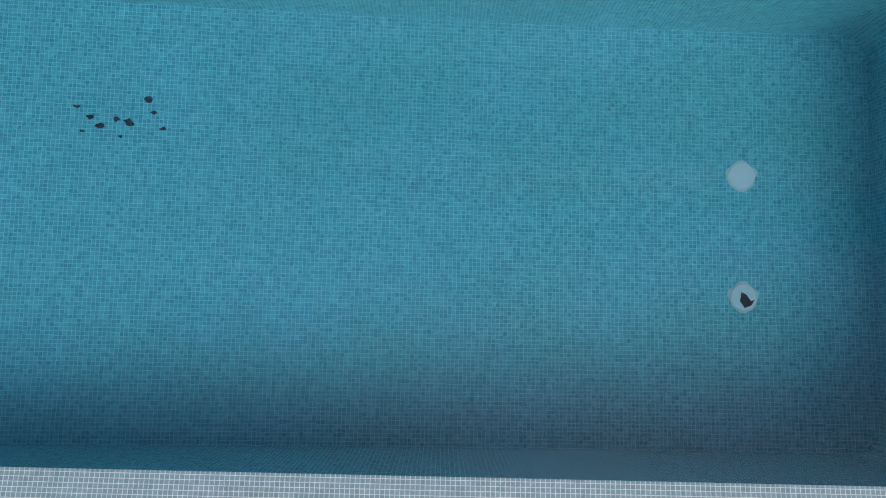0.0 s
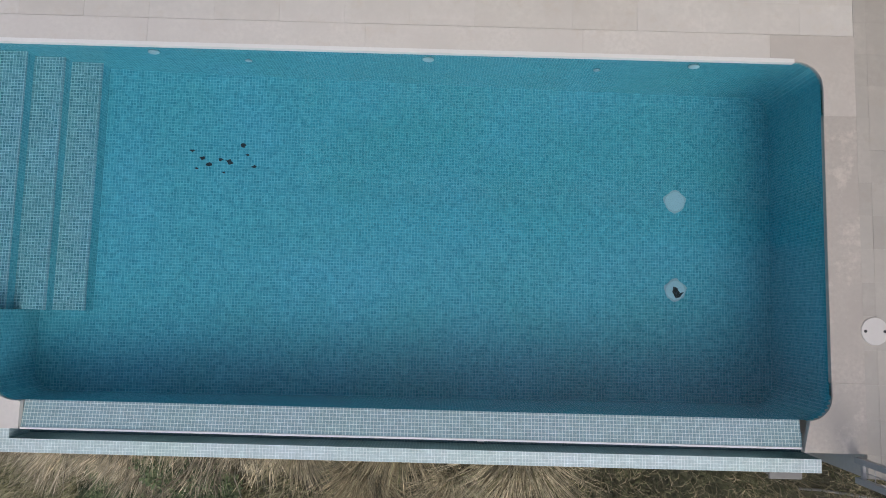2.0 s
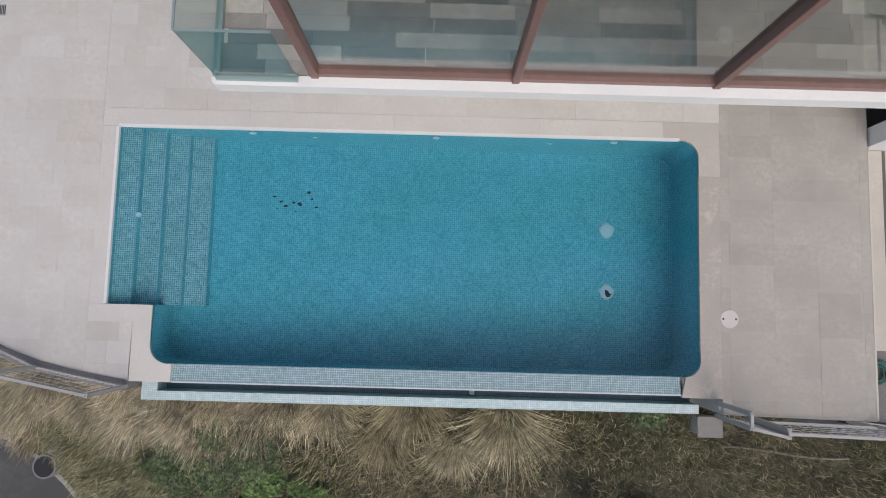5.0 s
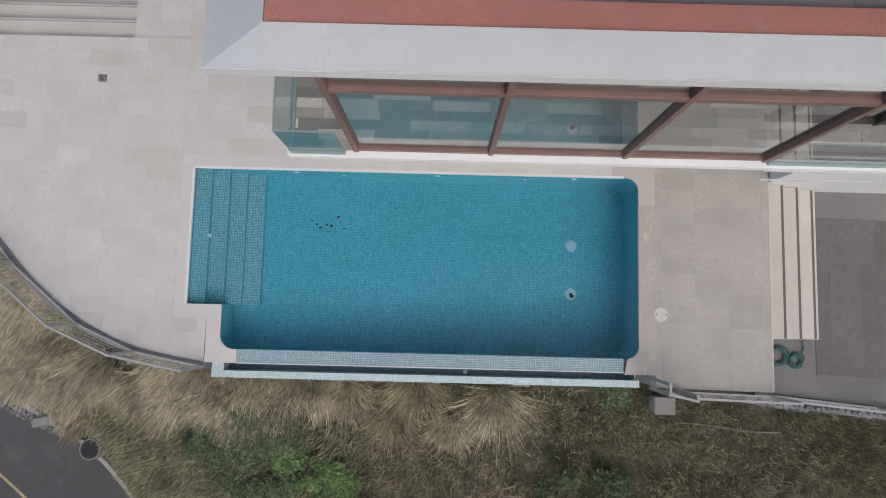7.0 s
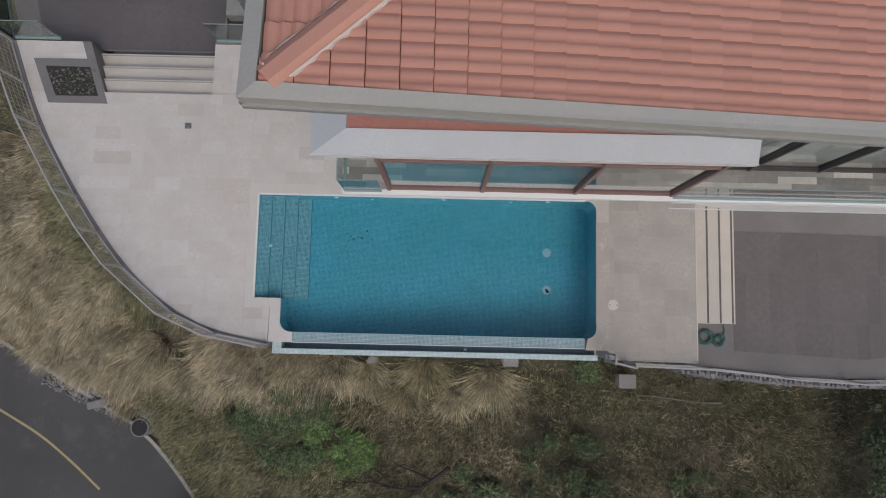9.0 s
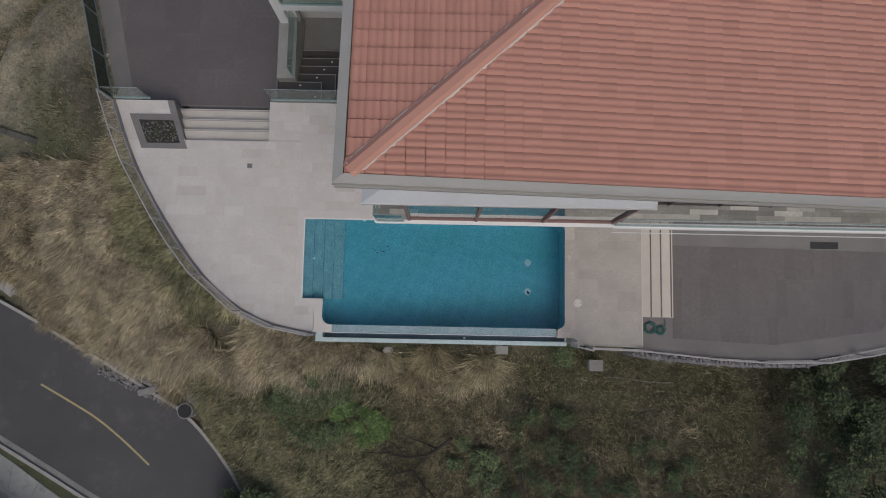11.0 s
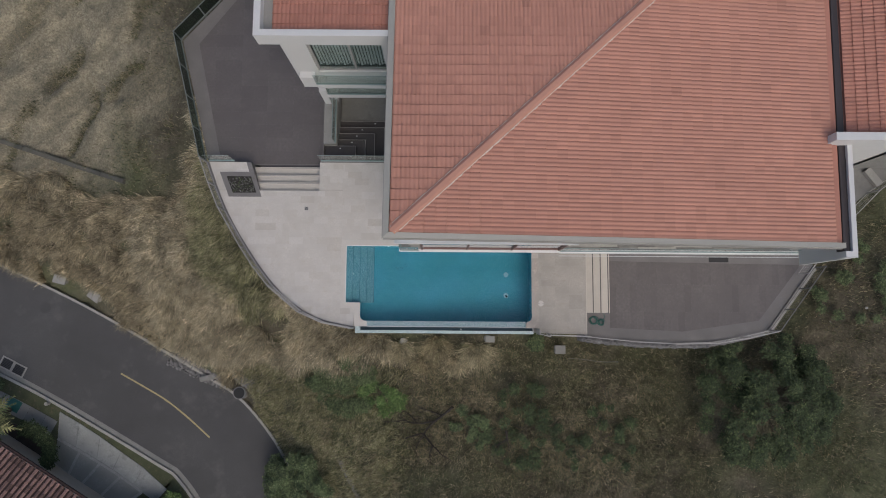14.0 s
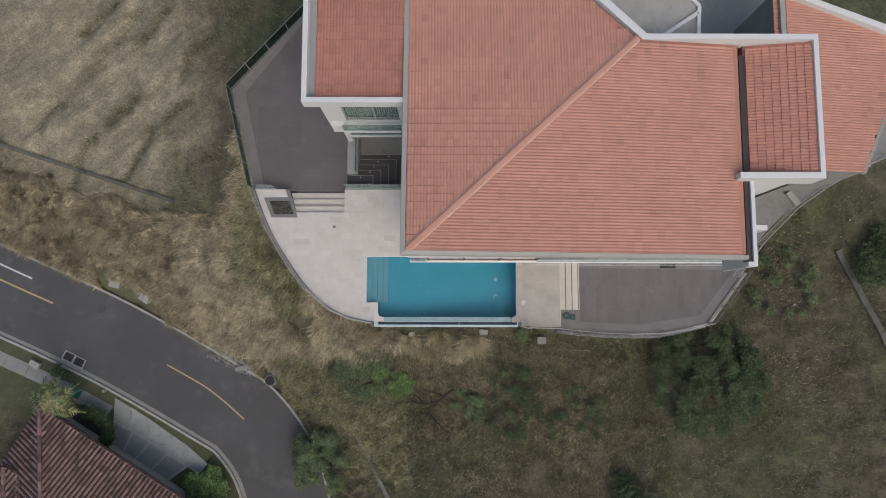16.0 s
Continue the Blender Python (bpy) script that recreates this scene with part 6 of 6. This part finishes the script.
# ---- shrubs and trees ----
def leaf_cloud(lobes, n, size, seed, flat=0.6):
    """Leaves, each a bent pair of triangles, scattered near the skins of uneven lobes."""
    r = np.random.RandomState(seed)
    lobes = np.array(lobes, float)
    w = lobes[:, 3] ** 2
    k = r.choice(len(lobes), n, p=w / w.sum())
    d = r.normal(size=(n, 3))
    d /= np.linalg.norm(d, axis=1)[:, None]
    d[:, 2] = np.abs(d[:, 2]) * 0.9 + 0.05 * d[:, 2]
    wob = 1 + 0.25 * np.sin(d[:, 0] * 7 + k) * np.sin(d[:, 1] * 6 + 2 * k)
    c = lobes[k, :3] + d * (lobes[k, 3] * wob * r.uniform(0.55, 1.08, n))[:, None] * np.array([1, 1, flat])
    a = r.uniform(0, 6.283, n)
    t = np.c_[np.cos(a), np.sin(a), r.uniform(-0.5, 0.3, n)]
    s = np.c_[-np.sin(a), np.cos(a), r.uniform(-0.4, 0.4, n)]
    L = size * r.uniform(0.6, 1.35, n)[:, None]
    V = np.stack([c, c + t * L * 0.5 + s * L * 0.28, c + t * L, c + t * L * 0.5 - s * L * 0.28], 1)
    F = 4 * np.arange(n)[:, None] + np.array([0, 1, 2, 3])
    return V.reshape(-1, 3), F


def shrub(name, lobes, n, size, mat, seed, label, trunk=None, twigs=10, category="shrub"):
    t = thing(name, label, category, category + "s")
    V, F = leaf_cloud(lobes, n, size, seed)
    mesh_object("crown", V, F.ravel(), np.full(len(F), 4), mat, t)
    r = random.Random(seed)
    cx, cy = trunk if trunk else (sum(l_[0] for l_ in lobes) / len(lobes), sum(l_[1] for l_ in lobes) / len(lobes))
    z0 = gz(cx, cy) - 0.1
    bm = bmesh.new()
    zt = sum(l_[2] for l_ in lobes) / len(lobes)
    rad = 0.03 + 0.02 * max(zt - z0, 0.5)
    tube(bm, [(cx, cy, z0), (cx + 0.05, cy, z0 + 0.5 * (zt - z0)), (cx, cy + 0.05, zt)], rad, 7, 0.5)
    part("trunk", bm, BARK, t)
    for l_ in lobes[:twigs]:
        bm = bmesh.new()
        e = Vector(l_[:3])
        s0 = Vector((cx, cy, z0 + 0.4 * (zt - z0)))
        m = s0.lerp(e, 0.5) + Vector((r.uniform(-0.1, 0.1), r.uniform(-0.1, 0.1), 0.1))
        tube(bm, [s0, m, e], rad * 0.5, 5, 0.35)
        part("limb", bm, BARK, t)
    return t


def lobes_at(x, y, radius, height, k, size, seed):
    r = random.Random(seed)
    out_ = []
    for _ in range(k):
        a, d = r.uniform(0, 6.283), radius * math.sqrt(r.random())
        px, py = x + d * math.cos(a), y + d * math.sin(a)
        out_.append((px, py, gz(px, py) + height * r.uniform(0.5, 1.0) * (1 - 0.4 * d / max(radius, 0.1)), size * r.uniform(0.6, 1.2)))
    return out_


shrub("shrub", lobes_at(-5.4, -4.3, 2.0, 1.0, 52, 0.40, 1), 30000, 0.08, LEAF, 1, "broad leafy green shrub on the bank below the pool")
shrub("shrub", lobes_at(-3.05, -4.8, 1.25, 0.8, 18, 0.34, 2), 7000, 0.085, LEAFBRIGHT, 2, "bright green leafy shrub among dry grass")
shrub("shrub", lobes_at(4.9, -1.95, 0.35, 0.8, 4, 0.35, 3), 1600, 0.09, LEAF, 3, "small green shrub beside the deck wall")
shrub("shrub", lobes_at(1.6, -6.4, 1.2, 0.7, 12, 0.26, 4), 2600, 0.11, LEAF, 4, "low green shrub among brown grass")
shrub("shrub", lobes_at(4.3, -6.2, 2.0, 0.8, 26, 0.32, 5), 4200, 0.10, LEAFDARK, 5, "dark green shrub on the lower bank")
shrub("tree", lobes_at(15.5, -4.5, 3.1, 2.9, 110, 0.44, 6), 40000, 0.10, LEAFDARK, 6, "spreading dark green tree below the deck", trunk=(15.4, -4.6), twigs=14, category="tree")
shrub("tree", lobes_at(-8.7, -11.2, 2.3, 3.0, 44, 0.46, 7), 24000, 0.11, LEAF, 7, "leafy green roadside tree", trunk=(-8.0, -11.4), twigs=10, category="tree")
shrub("shrub", lobes_at(20.5, 0.8, 2.4, 0.8, 22, 0.3, 8), 5200, 0.10, LEAF, 8, "thin light green shrub on the east bank")
shrub("shrub", lobes_at(26.6, 2.4, 1.6, 1.4, 9, 0.8, 9), 6000, 0.14, LEAFDARK, 9, "dark shrub at the channel's edge")
shrub("tree", lobes_at(11.5, -11.6, 1.3, 1.8, 9, 0.7, 10), 5200, 0.14, LEAFDARK, 10, "dark green young tree on the lower bank", category="tree")
shrub("shrub", lobes_at(8.2, -6.9, 2.0, 0.6, 18, 0.26, 14), 2400, 0.10, LEAFDARK, 14, "low dark shrub on the bank")
shrub("shrub", [(-16.65, -12.4, -14.2, 0.6), (-16.1, -13.3, -14.1, 0.7), (-18.1, -12.8, -14.0, 0.6), (-17.6, -13.7, -13.9, 0.8), (-17.1, -12.9, -14.1, 0.6)], 7000, 0.14, LEAFBRIGHT, 11, "leafy green garden shrub beside the driveway")
shrub("hedge", [(-26.1, -7.9, -14.1, 0.5), (-25.6, -7.95, -14.05, 0.5), (-25.1, -8.2, -14.0, 0.52), (-24.6, -8.7, -14.0, 0.52), (-24.35, -9.3, -14.0, 0.52), (-24.4, -9.85, -14.0, 0.5), (-24.8, -10.3, -14.1, 0.45)], 6500, 0.10, LEAFDARK, 12, "clipped rounded dark green hedge by the driveway", category="hedge")
shrub("shrub", [(-28.8, -4.9, -14.6, 0.45), (-28.3, -5.2, -14.6, 0.35)], 1500, 0.10, LEAF, 15, "small green shrub on the verge")

palm = thing("palm_tree", "feathery green palm in front of the neighbour's roof", "palm")
bm = bmesh.new()
tube(bm, [(-27.7, -6.85, -15), (-27.65, -6.9, -13.6), (-27.55, -7.1, -12.0)], 0.18, 9, 0.7)
part("trunk", bm, BARK, palm)
r = random.Random(31)
for k in range(30):
    a, L = 2 * math.pi * k / 11.4 + r.uniform(-0.2, 0.2), r.uniform(1.2, 2.3)
    bm = bmesh.new()
    c = Vector((-27.55, -7.1, -12.0))
    prev = None
    for i in range(15):
        t = i / 14
        q = c + Vector((math.cos(a) * L * t, math.sin(a) * L * t, 0.75 * t - 1.35 * t * t))
        if prev is not None:
            s = Vector((-math.sin(a), math.cos(a), 0))
            ll = 0.55 * math.sin(math.pi * min(t + 0.12, 1)) + 0.08
            for sg_ in (1, -1):
                tip = q + s * sg_ * ll + Vector((math.cos(a), math.sin(a), 0)) * ll * 0.5 - Vector((0, 0, 0.25 * ll))
                bm.faces.new([bm.verts.new(v_) for v_ in (prev, q, tip)])
        prev = q
    part("frond", bm, (LEAFPALM, LEAF, LEAFPALM)[k % 3], palm)

# planter's small plants and weeds at the dirt
r = np.random.RandomState(77)
pp = np.c_[r.uniform(-9.0, -8.1, 110), r.uniform(4.68, 5.30, 110)]
grass("planter_plants", pp, 0.10, 0.02, LEAF, np.zeros((110, 2)), 0.9, 5, "small green plants in the grey planter", "plants", base=np.full(110, 0.004))

# ---- paving pieces ----
WEST_REGION = [tuple(p) for p in ARC_LIST] + [(-4.224, -0.9), (-4.224, 6.0)]
lay(west, clip_convex(WEST_REGION, SQ(-12, -4.224, -2, 4.74)), -10.4, -4.2, -1.2, 4.76, seed=2)
lay(west, clip_convex(WEST_REGION, [(-12, 4.74), (-7.86, 4.74), (-8.29, 6.0), (-12, 6.0)]), -10.4, -7.9, 4.8, 6.0, seed=3)
lay(west, SQ(-5.25, -4.224, 4.74, 6.0), -5.4, -4.2, 4.8, 6.0, seed=4)
lay(west, clip_convex(ARC_LIST + [(-3.625, -0.345), (-4.224, -0.345)], SQ(-4.224, -3.625, -2, -0.345)), -4.25, -3.6, -1.2, -0.3, seed=7)
lay(north, SQ(-4.22, 4.29, 2.604, 4.4), -4.6, 4.3, 2.604, 4.4, seed=5)
lay(north, SQ(-4.22, -1.32, 4.4, 6.0), -4.6, -1.3, 4.404, 6.0, seed=6)
lay(east, SQ(4.294, 6.335, -1.36, 3.4), 3.81, 6.4, -1.46, 3.4, shift=0, seed=8, mat=TRAVDARK)
lay_deck(nw, [(-9.75, 6.05), (-5.25, 6.05), (-5.25, 16.3), (-7.9, 15.6), (-11.0, 11.6)], NWZ, 1.2, 0.6, (-11.4, -5.2, 6.05, 16.4))
lay_deck(ed, [(7.53, -1.12), (10.72, -1.26), (14.08, -0.76), (16.02, 1.71), (7.53, 1.82)], EZ, 0.3, 1.2, (7.53, 16.1, -1.6, 2.0))
